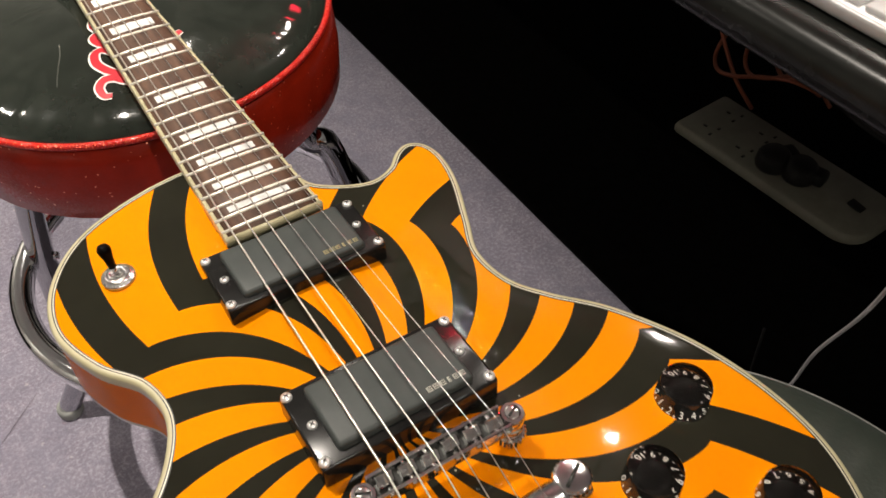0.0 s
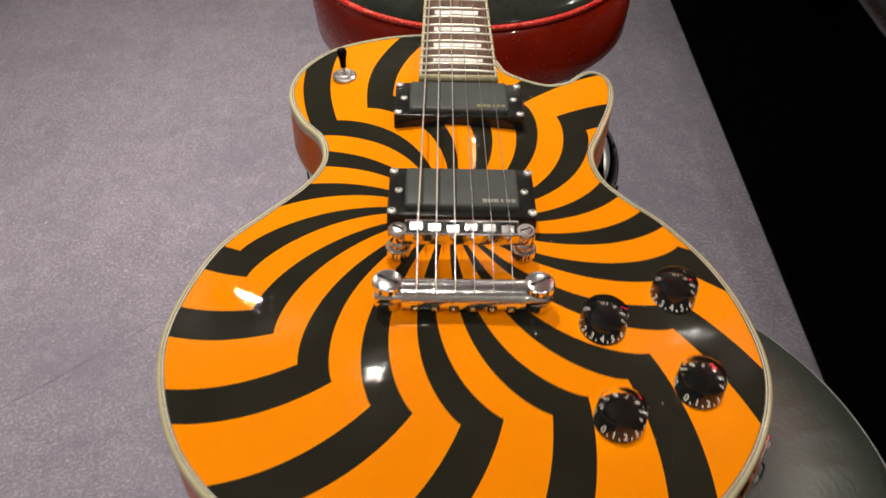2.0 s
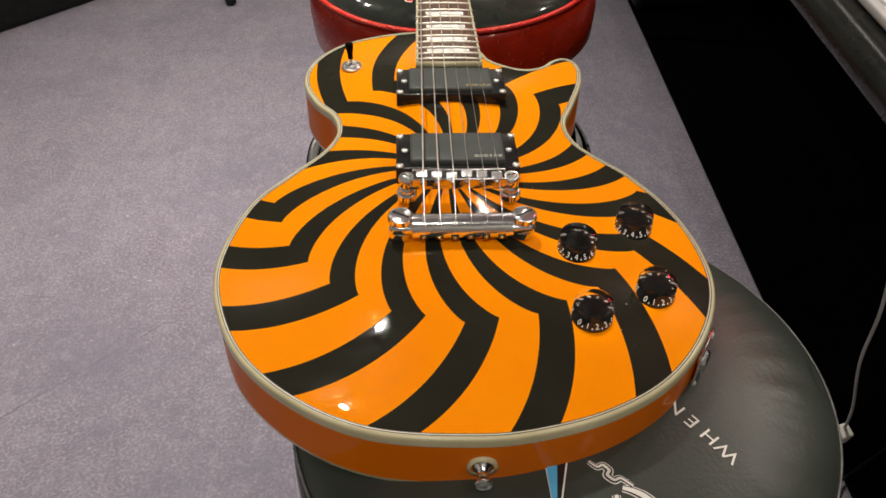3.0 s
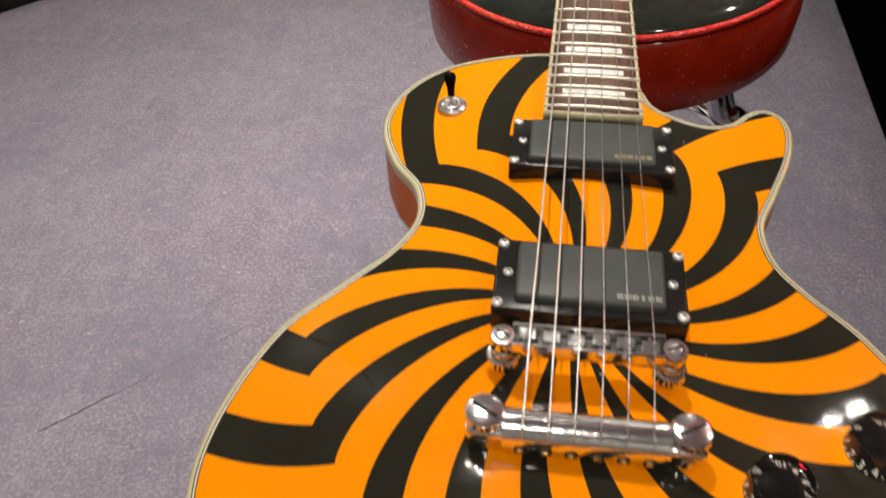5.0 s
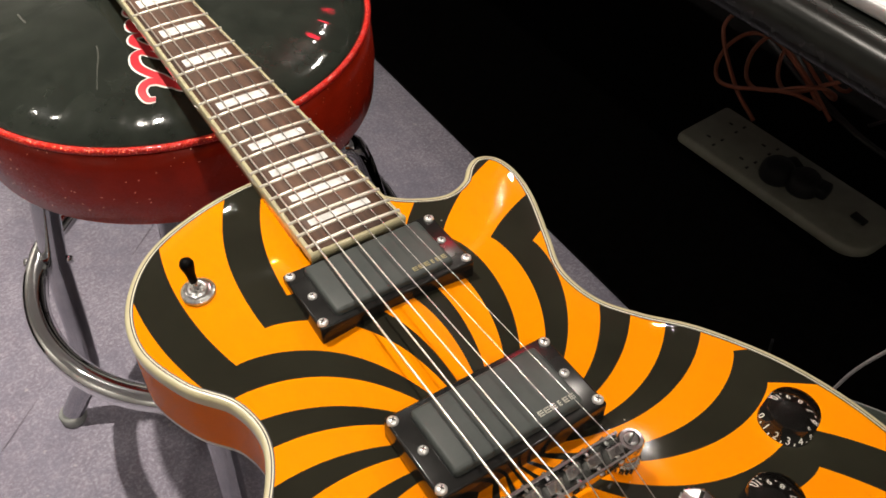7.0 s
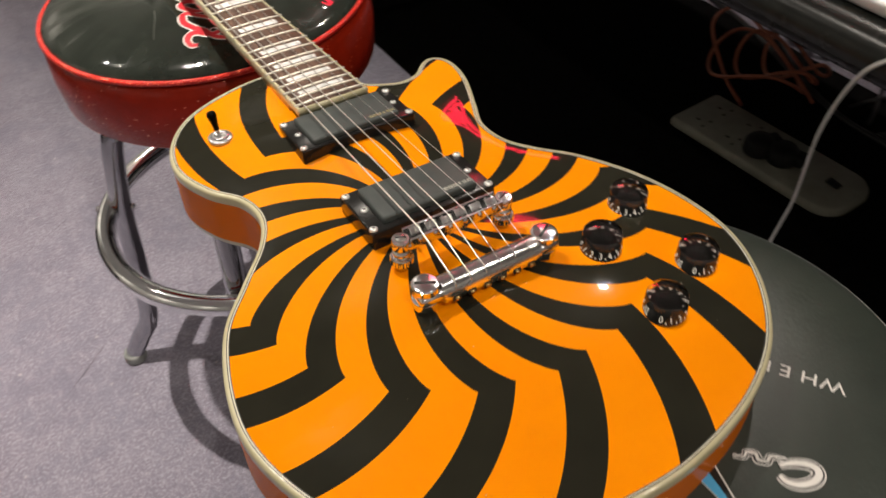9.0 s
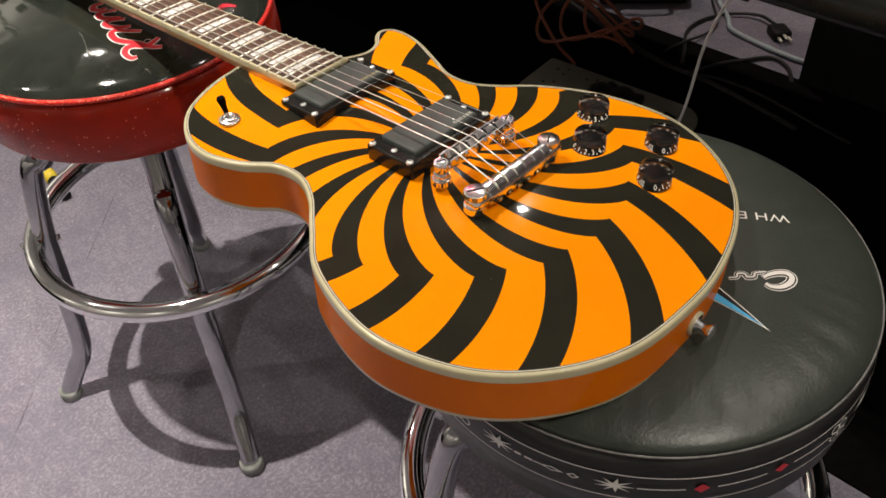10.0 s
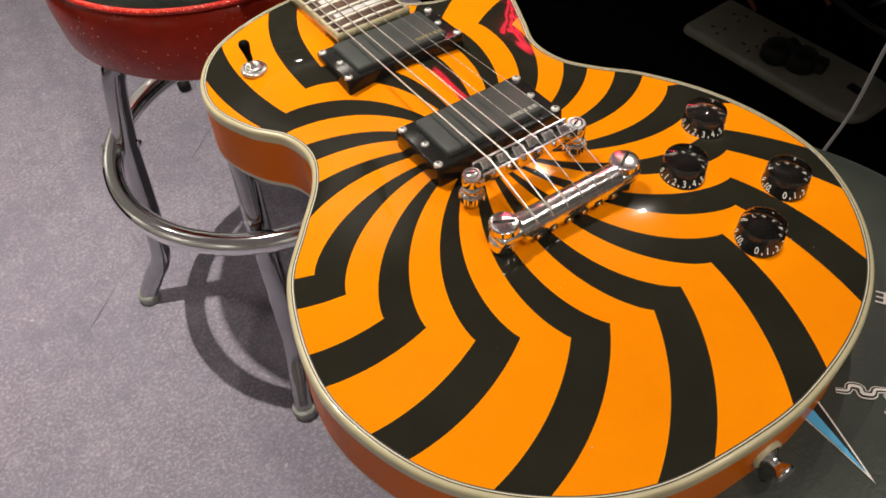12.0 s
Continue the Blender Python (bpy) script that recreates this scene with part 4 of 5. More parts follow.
def pickup(y0, y1, z0, z1, cover_up, mark):
    """A closed pickup in its sloping ring. y0, z0: bridge side; y1, z1: neck side."""
    mid, slope = (y0 + y1) / 2, math.degrees(math.atan2(z1 - z0, y1 - y0))
    base = pose(0, mid, (z0 + z1) / 2, slope)
    ob = tagged(new("pickup"), "closed dark grey humbucker in a glossy black ring", kind="")
    ob.parent = guitar
    ob.matrix_basis = base
    bm = bmesh.new()
    w, l = 0.0885, (y1 - y0) + 0.0075
    box(bm, (w, l, 0.014), pose(0, 0, -0.007), 0.0014, 3)
    part("ring", bm, RING_BLACK, ob, "glossy black mounting ring")
    bm = bmesh.new()
    box(bm, (0.0682, 0.0368, cover_up + 0.004), pose(0, 0, (cover_up - 0.004) / 2), 0.0022, 3)
    part("cover", bm, PICKUP, ob, "matt dark grey pickup cover")
    for x, y in ((-0.0415, y0 - mid), (-0.0415, y1 - mid), (0.0415, y0 - mid), (0.0415, y1 - mid), (-0.0380, 0.0), (0.0380, 0.0)):
        screw(ob, (x, y, 0.0004), 0.0027 if abs(y) > 0.001 else 0.0024)
    # maker's mark as plain bars
    bm = bmesh.new()
    for k, width in enumerate((0.0032, 0.0036, 0.0032, 0.0014, 0.0030, 0.0030)):
        x = 0.0135 + 0.0034 * k
        for dy in (-0.00115, 0.0, 0.00115):
            box(bm, (width * 0.8, 0.0005, 0.0002), pose(x, -0.0140 + dy, cover_up + 0.0001))
        box(bm, (0.0006, 0.0028, 0.0002), pose(x - width * 0.36, -0.0140, cover_up + 0.0001))
    part("mark", bm, mark, ob, "small printed maker's mark")


pickup(0.0, 0.039, 0.0215, 0.0190, 0.0043, MARK)
pickup(0.105, 0.1415, 0.0150, 0.0120, 0.0036, GOLD_MARK)


def extruded(bm, profile, half_length):
    """A bar along x from a profile of (y, z)."""
    rows = [[bm.verts.new((x, y, z)) for y, z in profile] for x in (-half_length, half_length)]
    n = len(profile)
    for i in range(n):
        bm.faces.new((rows[0][i], rows[0][(i + 1) % n], rows[1][(i + 1) % n], rows[1][i]))
    bm.faces.new(rows[0])
    bm.faces.new(rows[1][::-1])


def knurled(bm, radius, z0, z1, m=Matrix(), teeth=26, depth=0.0005):
    """A drum with a fluted edge and softened rims."""
    n = teeth * 2
    rows = []
    for k, z in ((0.90, z0), (1.0, z0 + 0.0006), (1.0, z1 - 0.0006), (0.90, z1)):
        rows.append([bm.verts.new(m @ Vector(((radius * k - (depth if i % 2 else 0)) * math.cos(2 * math.pi * i / n), (radius * k - (depth if i % 2 else 0)) * math.sin(2 * math.pi * i / n), z))) for i in range(n)])
    for p, q in zip(rows, rows[1:]):
        for i in range(n):
            bm.faces.new((p[i], p[(i + 1) % n], q[(i + 1) % n], q[i]))
    bm.faces.new(rows[0])
    bm.faces.new(rows[-1])


def bridge():
    ob = new("bridge")
    ob.parent = guitar
    ob.matrix_basis = pose(-0.001, -0.0265, 0)
    tagged(ob, "chrome tune-o-matic bridge with six saddles")
    # the bar: a floor, two thin rails, and rounded lobes over the posts
    bm = bmesh.new()
    box(bm, (0.0700, 0.0108, 0.0042), pose(0, 0, 0.0277), 0.0010, 2)
    for y in (-0.0052, 0.0052):
        box(bm, (0.0640, 0.0016, 0.0060), pose(0, y, 0.0318), 0.0004, 1)
    for x in (-0.0358, 0.0358):
        lathe(bm, [(0, 0.0256), (0.0050, 0.0256), (0.0056, 0.0264), (0.0056, 0.0322), (0.0050, 0.0331), (0, 0.0333)], pose(x, 0, 0), 24)
    sharp(part("bridge_bar", bm, CHROME, ob), 40)
    bm = bmesh.new()
    box(bm, (0.0630, 0.0086, 0.0006), pose(0, 0, 0.0302))
    part("saddle_bed", bm, PLY_BLACK, ob, "dark gap under the saddles", smooth=False)
    for i in range(6):
        x, y = -0.0255 + 0.0102 * i, (0.0014, 0.0006, -0.0004, 0.0012, 0.0004, -0.0006)[i]
        bm = bmesh.new()
        rows = [[bm.verts.new((x + dx, y + dy, z)) for dy, z in ((-0.0030, 0.0304), (-0.0030, 0.0338), (0.0004, 0.0366), (0.0022, 0.0352), (0.0030, 0.0304))] for dx in (-0.0037, 0.0037)]
        for k in range(5):
            bm.faces.new((rows[0][k], rows[0][(k + 1) % 5], rows[1][(k + 1) % 5], rows[1][k]))
        bm.faces.new(rows[0])
        bm.faces.new(rows[1][::-1])
        bmesh.ops.bevel(bm, geom=bm.edges[:], offset=0.0004, segments=1, affect="EDGES")
        part("saddle", bm, CHROME, ob, smooth=False)
        bm = bmesh.new()
        tube(bm, [(x, -0.0066, 0.0322), (x, -0.0030, 0.0322)], 0.0017, 10)
        tube(bm, [(x, 0.0030, 0.0322), (x, 0.0070, 0.0322)], 0.0011, 8)
        part("saddle_screw", bm, CHROME, ob)
    for side in (-1, 1):
        m = pose(side * 0.0358, 0, 0)
        bm = bmesh.new()
        lathe(bm, [(0, 0.0343), (0.0024, 0.0342), (0.0034, 0.0338), (0.0037, 0.0330), (0.0037, 0.0250), (0.0054, 0.0248), (0.0054, 0.0200), (0.0044, 0.0196), (0.0044, 0.0080), (0, 0.0080)], m, 24)
        post = part("post", bm, CHROME, ob, "chrome bridge post")
        bm = bmesh.new()
        knurled(bm, 0.0072, 0.0142, 0.0198, m, 22, 0.0006)
        part("thumbwheel", bm, CHROME, post, "knurled chrome thumbwheel", smooth=False)
        bm = bmesh.new()
        box(bm, (0.0062, 0.0011, 0.0004), m @ pose(0, 0, 0.0342, 0, 0, 25 * side))
        part("slot", bm, PLY_BLACK, post)


bridge()


def tailpiece():
    ob = new("tailpiece")
    ob.parent = guitar
    ob.matrix_basis = pose(-0.0004, -0.0630, 0)
    tagged(ob, "chrome stop tailpiece bar on two studs")
    bm = bmesh.new()
    extruded(bm, [(-0.0062, 0.0158), (-0.0086, 0.0175), (-0.0090, 0.0205), (-0.0076, 0.0252), (-0.0050, 0.0282), (-0.0010, 0.0296), (0.0030, 0.0288), (0.0056, 0.0262), (0.0064, 0.0225), (0.0058, 0.0180), (0.0040, 0.0160)], 0.0330)
    # flat ears that carry the studs
    for x in (-0.0385, 0.0385):
        box(bm, (0.0180, 0.0135, 0.0072), pose(x, -0.0006, 0.0216), 0.0028, 3)
    sharp(part("tail_bar", bm, CHROME, ob), 38)
    for i in range(6):
        x = -0.0255 + 0.0102 * i
        bm = bmesh.new()
        box(bm, (0.0052, 0.0016, 0.0044), pose(x, -0.0087, 0.0186, -8), 0.0005, 1)
        hole = part("string_hole", bm, PLY_BLACK, ob, "dark string notch")
        bm = bmesh.new()
        tube(bm, [(x - 0.0016, -0.0094, 0.0186), (x + 0.0016, -0.0094, 0.0186)], 0.0014, 10)
        part("ball_end", bm, BRASS, hole, "brass string ball end")
    for side in (-1, 1):
        m = pose(side * 0.0405, 0.001, 0)
        bm = bmesh.new()
        knurled(bm, 0.0083, 0.0246, 0.0296, m, 24, 0.0005)
        lathe(bm, [(0, 0.0301), (0.0064, 0.0300), (0.0073, 0.0297), (0.0077, 0.0288)], m, 28)
        lathe(bm, [(0.0064, 0.0250), (0.0064, 0.0180), (0.0080, 0.0178), (0.0080, 0.0130), (0.0060, 0.0120), (0.0060, 0.0080), (0, 0.0080)], m, 28)
        stud = sharp(part("stud", bm, CHROME, ob, "slotted chrome tailpiece stud"), 30)
        bm = bmesh.new()
        box(bm, (0.0120, 0.0016, 0.0006), m @ pose(0, 0, 0.0300, 0, 0, 30 * side))
        part("slot", bm, PLY_BLACK, stud)


tailpiece()


def knob(x, y, turn):
    """Clear-shelled speed knob: a black bell with painted numerals inside a clear plastic shell."""
    z = carve(x, y)
    ob = new("control_knob")
    ob.parent = guitar
    ob.matrix_basis = pose(x, y, z)
    tagged(ob, "black speed knob with white numerals under clear plastic")
    bm = bmesh.new()
    lathe(bm, [(0, 0.0060), (0.0063, 0.0060), (0.0072, 0.0056), (0.0119, 0.0011), (0.0127, 0.0008), (0.0127, 0.0004), (0, 0.0003)], steps=44)
    core = part("knob_core", bm, KNOB, ob)
    bm = bmesh.new()
    for n in range(11):
        a = radians(turn + 30 * n)
        glyph = text_bm(str(n), 0.0043)
        merge_bent(bm, glyph, a)
        # a tick between the numerals
        t = a + radians(15)
        vs = [bm.verts.new(((r + 0.0002) * math.cos(t + d), (r + 0.0002) * math.sin(t + d), h + 0.0002)) for r, h, d in ((0.0116, 0.0015, -0.025), (0.0116, 0.0015, 0.025), (0.0108, 0.0027, 0.025), (0.0108, 0.0027, -0.025))]
        bm.faces.new(vs)
        glyph.free()
    part("numerals", bm, WHITE, core, "white numerals round the skirt")
    bm = bmesh.new()
    lathe(bm, [(0, 0.0140), (0.0112, 0.0140), (0.0118, 0.0137), (0.0121, 0.0131), (0.0129, 0.0012), (0.0129, 0.0002), (0, 0.0002)], steps=44)
    shell = part("clear_shell", bm, CLEAR, ob, "clear plastic shell")
    shell.visible_shadow = False


def merge_bent(bm, glyph, a):
    """Lays a numeral on the sloping skirt, its foot outwards."""
    made = {}
    for v in glyph.verts:
        k = min(1.1, max(-0.1, (v.co.y + 0.0018) / 0.0036))
        r, h = 0.0117 - 0.0037 * k, 0.0013 + 0.0036 * k
        t = a + v.co.x / 0.0102
        made[v] = bm.verts.new(((r + 0.0002) * math.cos(t), (r + 0.0002) * math.sin(t), h + 0.0002))
    for f in glyph.faces:
        bm.faces.new([made[v] for v in f.verts])


# turn: where the nought stands, counter-clockwise from the treble side
knob(0.1188, -0.0482, 135)
knob(0.0746, -0.0755, 140)
knob(0.1203, -0.1109, 222)
knob(0.0758, -0.1326, 216)


def toggle():
    z = carve(-0.083, 0.163)
    ob = new("toggle_switch")
    ob.parent = guitar
    ob.matrix_basis = pose(-0.083, 0.163, z)
    tagged(ob, "pickup selector switch with black tip")
    bm = bmesh.new()
    lathe(bm, [(0.0086, 0.0), (0.0089, 0.0010), (0.0089, 0.0020), (0.0082, 0.0026), (0.0070, 0.0028), (0.0066, 0.0034), (0.0052, 0.0034), (0.0050, 0.0046), (0.0036, 0.0048), (0.0030, 0.0036), (0, 0.0036)], steps=40)
    part("collar", bm, STEEL, ob, "dull nickel washer and nut")
    bm = bmesh.new()
    lathe(bm, [(0.0052, 0.0034), (0.0064, 0.00345), (0.0068, 0.0030)], pose(0, 0, 0.0003), 32)
    part("nut_ring", bm, CHROME, ob, "bright knurled nut")
    bm = bmesh.new()
    tube(bm, [(0, 0, 0.003), (-0.0012, 0.0024, 0.0095)], 0.0013, 8)
    part("lever", bm, CHROME, ob)
    bm = bmesh.new()
    lathe(bm, [(0, 0.0), (0.0021, 0.0), (0.0024, 0.005), (0.0035, 0.0100), (0.0037, 0.0118), (0.0028, 0.0138), (0, 0.0146)], pose(-0.0007, 0.0016, 0.0080, -13, -4), 18)
    part("tip", bm, KNOB, ob, "glossy black tip")


toggle()


def strap_button(x, y, z, turn, name="strap_button"):
    bm = bmesh.new()
    m = pose(x, y, z, 90, 0, turn)
    lathe(bm, [(0.0056, -0.001), (0.0056, 0.001), (0.0034, 0.003), (0.0028, 0.0075), (0.0050, 0.0104), (0.0056, 0.0118), (0.0044, 0.0126), (0.0016, 0.0122), (0, 0.0116)], m, 22)
    part(name, bm, CHROME, guitar, "chrome strap button")
    bm = bmesh.new()
    lathe(bm, [(0.0085, -0.002), (0.0088, 0.0008), (0.0068, 0.0012)], m, 22)
    part("felt_washer", bm, CREAM, guitar, "pale strap button washer")


strap_button(0.004, -0.2168, -0.0245, 0)


def output_jack():
    i = min(range(len(RIM)), key=lambda k: (RIM[k].x - 0.143) ** 2 + (RIM[k].y + 0.142) ** 2)
    p, n = RIM[i] + OUT[i] * 0.0052, OUT[i]
    m = Matrix.Translation(p + Vector((0, 0, -0.024))) @ pose(0, 0, 0, 90, 0, math.degrees(math.atan2(n.y, n.x)) + 90)
    ob = new("output_jack")
    ob.parent = guitar
    ob.matrix_basis = m
    tagged(ob, "chrome output jack plate")
    bm = bmesh.new()
    box(bm, (0.030, 0.030, 0.0016), pose(0, 0, 0.0006), 0.0006)
    part("plate", bm, CHROME, ob)
    bm = bmesh.new()
    lathe(bm, [(0.0075, 0.001), (0.0075, 0.004), (0.0055, 0.0048), (0.0040, 0.0048), (0.0038, 0.002), (0, 0.002)], steps=18)
    part("jack_nut", bm, CHROME, ob)
    for x in (-0.0115, 0.0115):
        for y in (-0.0115, 0.0115):
            screw(ob, (x, y, 0.0014), 0.0022)


output_jack()

# ---- the desk and what lies about it ----
def desk():
    ob = thing("desk", pose(0, 0, 0), "dark grey laminate desk with a rounded front edge", "desk")
    x0, x1, y0, y1, z0, z1 = 0.311, 1.30, -1.0, 3.3, 0.655, 0.693
    bm = bmesh.new()
    prof = [(x1, z0), (x0 + 0.03, z0)]
    r = (z1 - z0) / 2
    prof += [(x0 + r - r * math.cos(t), (z0 + z1) / 2 + r * math.sin(t)) for t in (math.pi * (k / 10 - 0.5) for k in range(11))]
    prof += [(x1, z1)]
    ends = [[bm.verts.new((x, y, z)) for x, z in prof] for y in (y0, y1)]
    n = len(prof)
    for i in range(n):
        j = (i + 1) % n
        bm.faces.new((ends[0][i], ends[0][j], ends[1][j], ends[1][i]))
    bm.faces.new(ends[0])
    bm.faces.new(ends[1])
    sharp(part("desktop", bm, LAMINATE, ob), 40)
    for y, w in ((-0.115, 0.58), (1.9, 0.06), (-0.9, 0.06), (3.2, 0.06)):
        bm = bmesh.new()
        box(bm, (0.05, w, z0 - 0.001), pose(1.265, y, (z0 - 0.001) / 2), 0.003)
        part("leg_panel", bm, BLACK, ob, "black desk leg panel", smooth=False)
    bm = bmesh.new()
    box(bm, (0.03, 1.5, 0.16), pose(0.62, 0.8, z0 - 0.081), 0.002)
    part("rail", bm, BLACK, ob, smooth=False)


desk()


def keyboard():
    ob = thing("computer_keyboard", pose(0.337, 0.055, 0.694), "white computer keyboard with separate flat keys on the desk", "keyboard")
    bm = bmesh.new()
    box(bm, (0.118, 0.42, 0.010), pose(0.059, 0.04, 0.0052), 0.003, 3)
    part("keyboard_case", bm, CASE, ob)
    bm = bmesh.new()
    box(bm, (0.0150, 0.0155, 0.004), pose(0, 0, 0.0115), 0.0012, 2)
    first = part("key", bm, KEYCAP, ob)
    me = first.data
    k = 0
    for row in range(6):
        for col in range(21):
            o = first if k == 0 else new("key", me)
            o.parent = ob
            o.matrix_basis = pose(0.0145 + 0.0182 * row, -0.152 + 0.0190 * col + 0.004 * (row % 2), 0)
            k += 1


keyboard()


def socket_strip():
    ob = thing("socket_strip", pose(0.926, 0.438, 0.0045, 0, 0, 3.2), "dusty cream mains socket strip with a black plug on the carpet", "power strip")
    w, l, h = 0.130, 0.374, 0.019
    bm = bmesh.new()
    edge = []
    for cx, cy, a0, r in ((w / 2 - 0.045, -l / 2 + 0.045, -90, 0.045), (w / 2 - 0.008, l / 2 - 0.008, 0, 0.008), (-w / 2 + 0.008, l / 2 - 0.008, 90, 0.008), (-w / 2 + 0.045, -l / 2 + 0.045, 180, 0.045)):
        edge += [(cx + r * math.cos(radians(a0 + 90 * k / 6)), cy + r * math.sin(radians(a0 + 90 * k / 6))) for k in range(7)]
    rows = [[bm.verts.new((x * s, y * (1 - (1 - s) * w / l), z)) for x, y in edge] for s, z in ((0.97, 0.0), (1.0, 0.004), (1.0, h - 0.008), (0.955, h - 0.0015), (0.93, h))]
    for a, b in zip(rows, rows[1:]):
        for i in range(len(edge)):
            j = (i + 1) % len(edge)
            bm.faces.new((a[i], a[j], b[j], b[i]))
    bm.faces.new(rows[0])
    bm.faces.new(rows[-1])
    sharp(part("strip_case", bm, STRIP, ob), 50)
    for k, y in enumerate((0.135, 0.062)):
        for x in (-0.030, 0.028):
            bm = bmesh.new()
            for dx, dy, sx, sy in ((0, 0.011, 0.0042, 0.008), (-0.011, -0.010, 0.007, 0.0042), (0.011, -0.010, 0.007, 0.0042)):
                box(bm, (sx, sy, 0.0012), pose(x + dx, y + dy, h + 0.0002))
            part("socket_holes", bm, PLY_BLACK, ob, "dark socket slots")
    bm = bmesh.new()
    box(bm, (0.016, 0.026, 0.005), pose(0.006, -0.135, h + 0.0015, 8), 0.002)
    part("rocker_switch", bm, BLACK, ob, "black rocker switch")
    plug = thing("mains_plug", pose(0.905, 0.446, h + 0.0055, 0, 0, 20), "black three-pin mains plug pushed into the socket strip", "plug")
    bm = bmesh.new()
    lathe(bm, [(0, 0.0), (0.027, 0.0), (0.029, 0.006), (0.027, 0.022), (0.020, 0.030), (0, 0.032)], pose(0, 0, 0), 20)
    box(bm, (0.038, 0.030, 0.022), pose(0.020, -0.012, 0.013, 0, 0, -40), 0.006)
    part("plug_body", bm, BLACK, plug)
    second = copy_thing(plug, pose(0.919, 0.402, h + 0.0055, 0, 0, -35))
    return second


socket_strip()


def cable(name, points, radius, material, label, per=10, extra=None):
    bm = bmesh.new()
    tube(bm, curve_points(points, per), radius, 10)
    return tagged(part(name, bm, material), label, "cable")


# a thin grey lead runs over the desk's edge and down beneath it, with a white clip on it
cable("hanging_lead", [(0.46, -0.16, 0.6955), (0.36, -0.135, 0.6955), (0.326, -0.098, 0.6955), (0.308, -0.080, 0.688), (0.3055, -0.062, 0.664), (0.320, -0.038, 0.60), (0.349, -0.014, 0.50), (0.375, 0.016, 0.40), (0.407, 0.038, 0.30), (0.427, 0.060, 0.23)], 0.0015, GREY_CABLE, "thin pale grey lead running over the desk edge")
cable("hanging_lead", [(0.427, 0.060, 0.225), (0.45, 0.08, 0.13), (0.50, 0.12, 0.03), (0.56, 0.16, 0.005), (0.66, 0.22, 0.004)], 0.0022, BLACK_CABLE, "thin black lead running down to the carpet")


def lead_clip():
    bm = bmesh.new()
    box(bm, (0.013, 0.016, 0.034), pose(0.4275, 0.061, 0.222, 20, -14, 10), 0.002)
    tagged(part("lead_clip", bm, WHITE, smooth=False), "white plastic clip joining two thin leads", "clip")


lead_clip()
for k in range(3):
    a0 = 0.7 * k
    cable("orange_cable", [(1.085 + 0.020 * k + (0.070 - 0.012 * k) * math.cos(a0 + t), 0.63 - 0.03 * k + (0.11 - 0.02 * k) * math.sin(a0 + t), 0.016 + 0.012 * k + 0.03 * (1 + math.sin(2 * t + k))) for t in (0.5 * i for i in range(14))], 0.0038, ORANGE_CABLE, "coiled orange cable on the floor under the desk")
cable("orange_cable", [(1.00, 0.58, 0.012), (1.03, 0.66, 0.03), (1.06, 0.74, 0.10), (1.09, 0.70, 0.14), (1.10, 0.58, 0.08), (1.11, 0.50, 0.016)], 0.0038, ORANGE_CABLE, "loose orange cable under the desk")
cable("black_cable", [(1.30, 1.1, 0.006), (1.24, 0.80, 0.006), (1.17, 0.60, 0.006), (1.13, 0.45, 0.006), (1.12, 0.30, 0.006), (1.08, 0.10, 0.006)], 0.0055, BLACK_CABLE, "thick black cable along the carpet")
cable("black_cable", [(1.36, 0.9, 0.006), (1.22, 0.66, 0.006), (1.15, 0.53, 0.012), (1.13, 0.40, 0.006), (1.15, 0.25, 0.006), (1.10, 0.0, 0.006)], 0.0035, BLACK_CABLE, "thin black cable along the carpet")
cable("black_cable", [(1.15, 0.40, 0.006), (1.202, 0.425, 0.006), (1.279, 0.465, 0.006), (1.349, 0.464, 0.006), (1.408, 0.425, 0.008), (1.434, 0.368, 0.012), (1.412, 0.318, 0.016)], 0.0038, BLACK_CABLE, "black mains lead with a loose plug")
cable("black_cable", [(1.13, 0.37, 0.006), (1.195, 0.340, 0.006), (1.248, 0.302, 0.006), (1.293, 0.260, 0.006), (1.275, 0.215, 0.006), (1.225, 0.18, 0.006)], 0.0042, BLACK_CABLE, "black cable curving on the carpet")
cable("black_cable", [(1.17, 0.46, 0.006), (1.23, 0.44, 0.012), (1.30, 0.425, 0.006), (1.36, 0.435, 0.006), (1.45, 0.50, 0.006)], 0.003, BLACK_CABLE, "thin black cable along the carpet")
cable("blue_cable", [(1.56, 0.56, 0.007), (1.46, 0.49, 0.007), (1.388, 0.421, 0.007), (1.348, 0.390, 0.007), (1.329, 0.322, 0.007), (1.319, 0.248, 0.007), (1.318, 0.184, 0.007), (1.34, 0.0, 0.007)], 0.0055, BLUE_CABLE, "grey-blue cable on the carpet behind the desk")


def loose_plug():
    ob = thing("loose_plug", pose(1.392, 0.296, 0.0, 0, 0, -40), "black three-pin plug lying loose on the carpet", "plug")
    bm = bmesh.new()
    box(bm, (0.042, 0.048, 0.022), pose(0, 0, 0.0115), 0.006)
    part("plug_body", bm, BLACK, ob)
    for x in (-0.011, 0.0, 0.011):
        bm = bmesh.new()
        box(bm, (0.006, 0.018, 0.004), pose(x, -0.032, 0.011 + (0.006 if x == 0 else 0)), 0.0006)
        part("pin", bm, NICKEL, ob, "brass plug pin")


loose_plug()


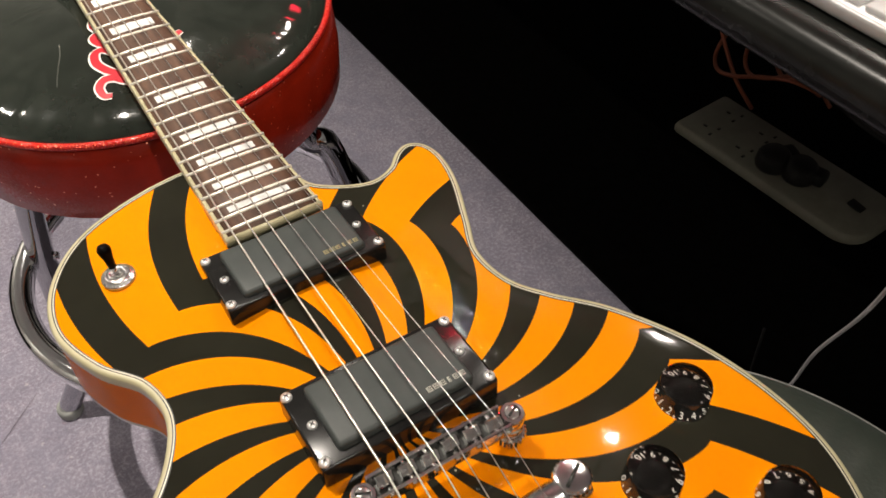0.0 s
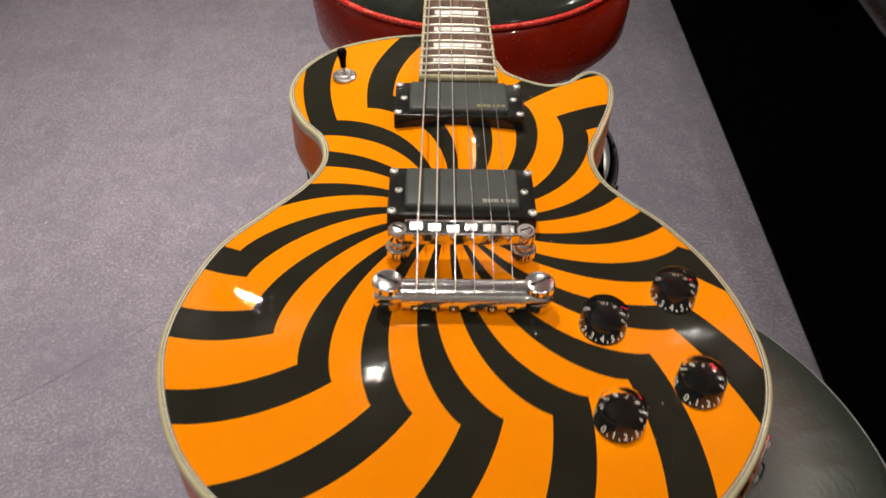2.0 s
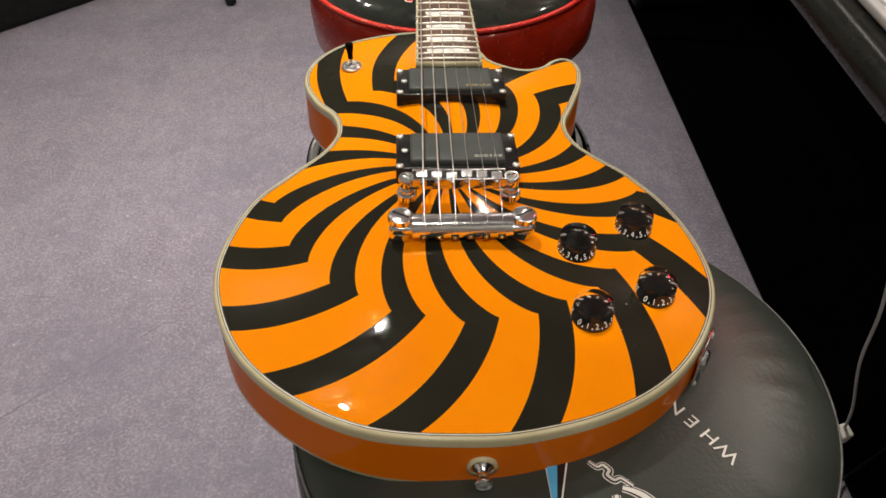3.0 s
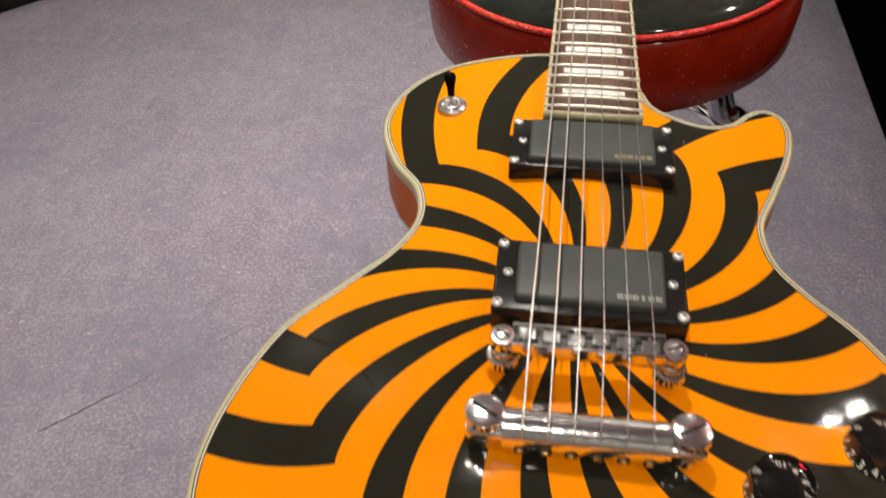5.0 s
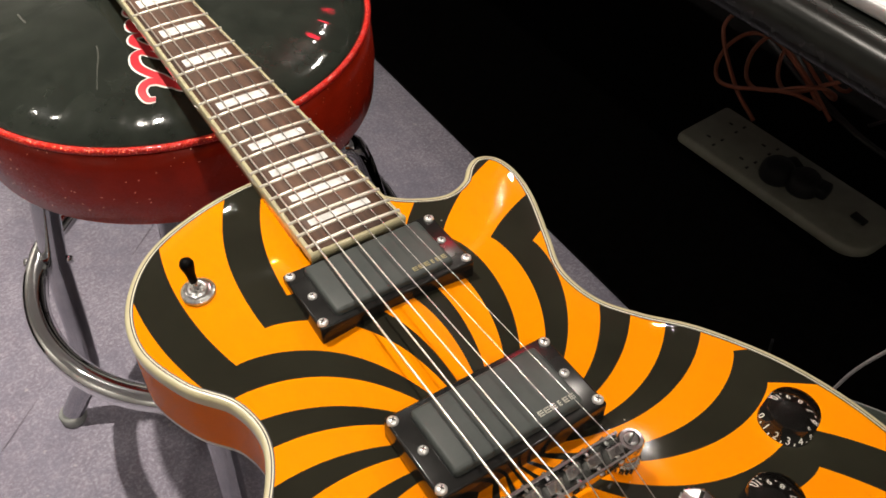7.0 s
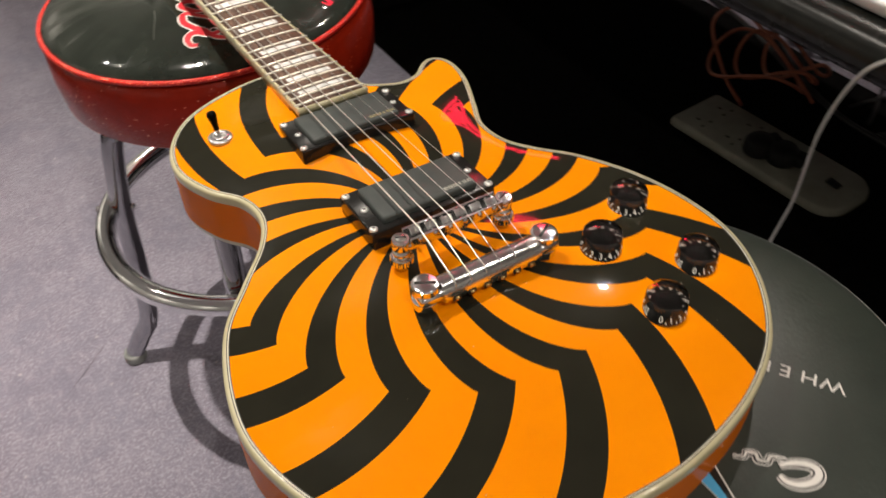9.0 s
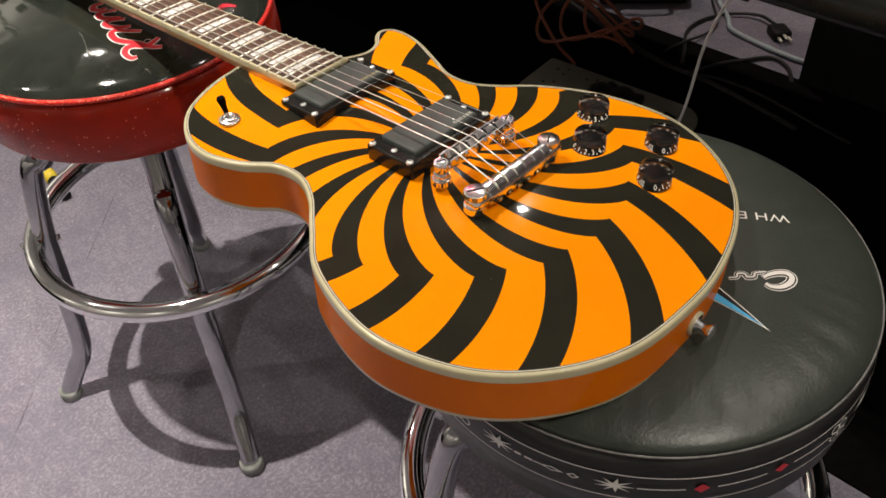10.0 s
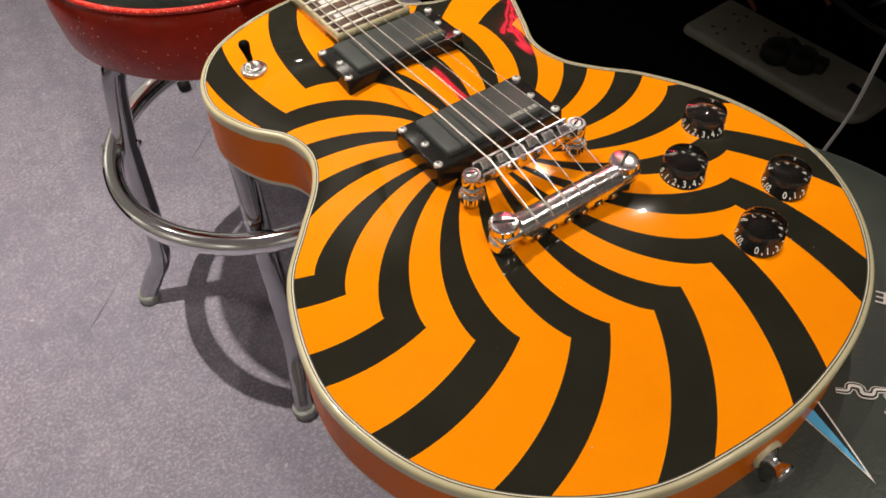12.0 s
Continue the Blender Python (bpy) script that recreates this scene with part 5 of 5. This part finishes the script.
def black_case(at, size, label):
    ob = thing("black_case", pose(*at), label, "equipment case")
    bm = bmesh.new()
    box(bm, size, pose(0, 0, size[2] / 2), 0.018, 3)
    part("case_shell", bm, BLACK, ob)
    bm = bmesh.new()
    tube(bm, curve_points([(-0.06, -size[1] / 2, size[2] * 0.8), (-0.05, -size[1] / 2 - 0.025, size[2] * 0.8), (0.05, -size[1] / 2 - 0.025, size[2] * 0.8), (0.06, -size[1] / 2, size[2] * 0.8)], 6), 0.006)
    part("carry_handle", bm, RING_BLACK, ob)


black_case((-1.24, 1.66, 0, 0, 0, 41), (0.9, 0.35, 0.5), "large black equipment case standing on the carpet")
black_case((0.74, 1.72, 0, 0, 0, 4), (0.44, 0.34, 0.09), "low rounded black pedal case on the carpet")
black_case((1.44, 0.70, 0, 0, 0, -53), (0.22, 0.28, 0.13), "black box on the carpet behind the desk")


def floor_stand():
    """A black folding instrument stand: legs with rubber feet."""
    ob = thing("instrument_stand", pose(-0.66, 2.02, 0), "black folding instrument stand with tubular legs", "stand")
    for dx, dy in ((0.258, -0.185), (0.112, -0.300), (-0.20, 0.22)):
        bm = bmesh.new()
        tube(bm, curve_points([(0, 0, 0.30), (dx * 0.5, dy * 0.5, 0.16), (dx * 0.93, dy * 0.93, 0.016), (dx * 1.1, dy * 1.1, 0.014)], 6), 0.009, 10)
        leg = part("leg", bm, BLACK, ob)
        bm = bmesh.new()
        tube(bm, [(dx * 1.02, dy * 1.02, 0.015), (dx * 1.2, dy * 1.2, 0.014)], 0.0135, 10)
        part("rubber_foot", bm, RING_BLACK, leg)
    bm = bmesh.new()
    tube(bm, [(0, 0, 0.26), (0, 0, 0.72)], 0.011, 12)
    part("upright", bm, BLACK, ob)
    bm = bmesh.new()
    tube(bm, curve_points([(-0.11, -0.12, 0.34), (-0.10, 0, 0.31), (0, 0, 0.30), (0.10, 0, 0.31), (0.11, -0.12, 0.34)], 6), 0.009, 10)
    part("yoke", bm, BLACK, ob)


floor_stand()


def taped_foot():
    ob = thing("microphone_stand", pose(0.078, 1.485, 0), "black microphone stand with a yellow-taped leg", "stand")
    for k, deg in enumerate((262, 22, 100)):
        c, s = math.cos(radians(deg)), math.sin(radians(deg))
        bm = bmesh.new()
        tube(bm, [(0.02 * c, 0.02 * s, 0.10), (0.36 * c, 0.36 * s, 0.013)], 0.008, 10)
        leg = part("leg", bm, BLACK, ob)
        bm = bmesh.new()
        tube(bm, [(0.36 * c, 0.36 * s, 0.0135), (0.42 * c, 0.42 * s, 0.0115)], 0.0115, 10)
        part("rubber_foot", bm, BLACK, leg)
        if k == 0:
            bm = bmesh.new()
            tube(bm, [(0.335 * c, 0.335 * s, 0.0195), (0.357 * c, 0.357 * s, 0.0140)], 0.0125, 10)
            part("tape", bm, YELLOW, leg, "band of yellow tape")
    bm = bmesh.new()
    tube(bm, [(0, 0, 0.08), (0, 0, 1.1)], 0.009, 10)
    part("upright", bm, BLACK, ob)


taped_foot()


def red_sign():
    """A lit red script sign hung beyond the desk, seen only mirrored in the lacquer and the chrome."""
    m = Mat("red_sign_light", (0.8, 0.02, 0.05), 0.4)
    m.b.inputs["Emission Color"].default_value = (1.0, 0.012, 0.05, 1)
    m.b.inputs["Emission Strength"].default_value = 34
    ob = thing("hanging_sign", pose(1.555, 1.81, 2.125, 75, 0, -40), "glowing red sign of curling bars hung beyond the desk", "sign")
    bm = bmesh.new()
    box(bm, (0.32, 0.20, 0.03), pose(0, 0, -0.03), 0.01)
    part("backing", bm, BLACK, ob)
    for x in (-0.14, 0.14):
        bm = bmesh.new()
        tube(bm, [(x, 0.09, -0.03), (x, 0.09 + 0.59, 0.148)], 0.002, 6)
        part("wire", bm, STEEL, ob)
    # two rows of close upright strokes between long bars
    for k in range(6):
        x = -0.115 + 0.046 * k
        bm = bmesh.new()
        tube(bm, curve_points([(x - 0.014, -0.045, 0), (x - 0.012, 0.045 + 0.012 * (k % 2), 0), (x + 0.016, 0.030, 0), (x - 0.004, 0.0, 0), (x + 0.016, -0.048, 0)], 6), 0.0085, 8)
        part("glowing_bar", bm, m.m, ob)
    for y in (-0.078, 0.082):
        bm = bmesh.new()
        tube(bm, curve_points([(-0.14, y, 0), (-0.05, y + 0.012, 0), (0.05, y - 0.008, 0), (0.14, y + 0.006, 0)], 6), 0.0075, 8)
        part("glowing_bar", bm, m.m, ob)


red_sign()
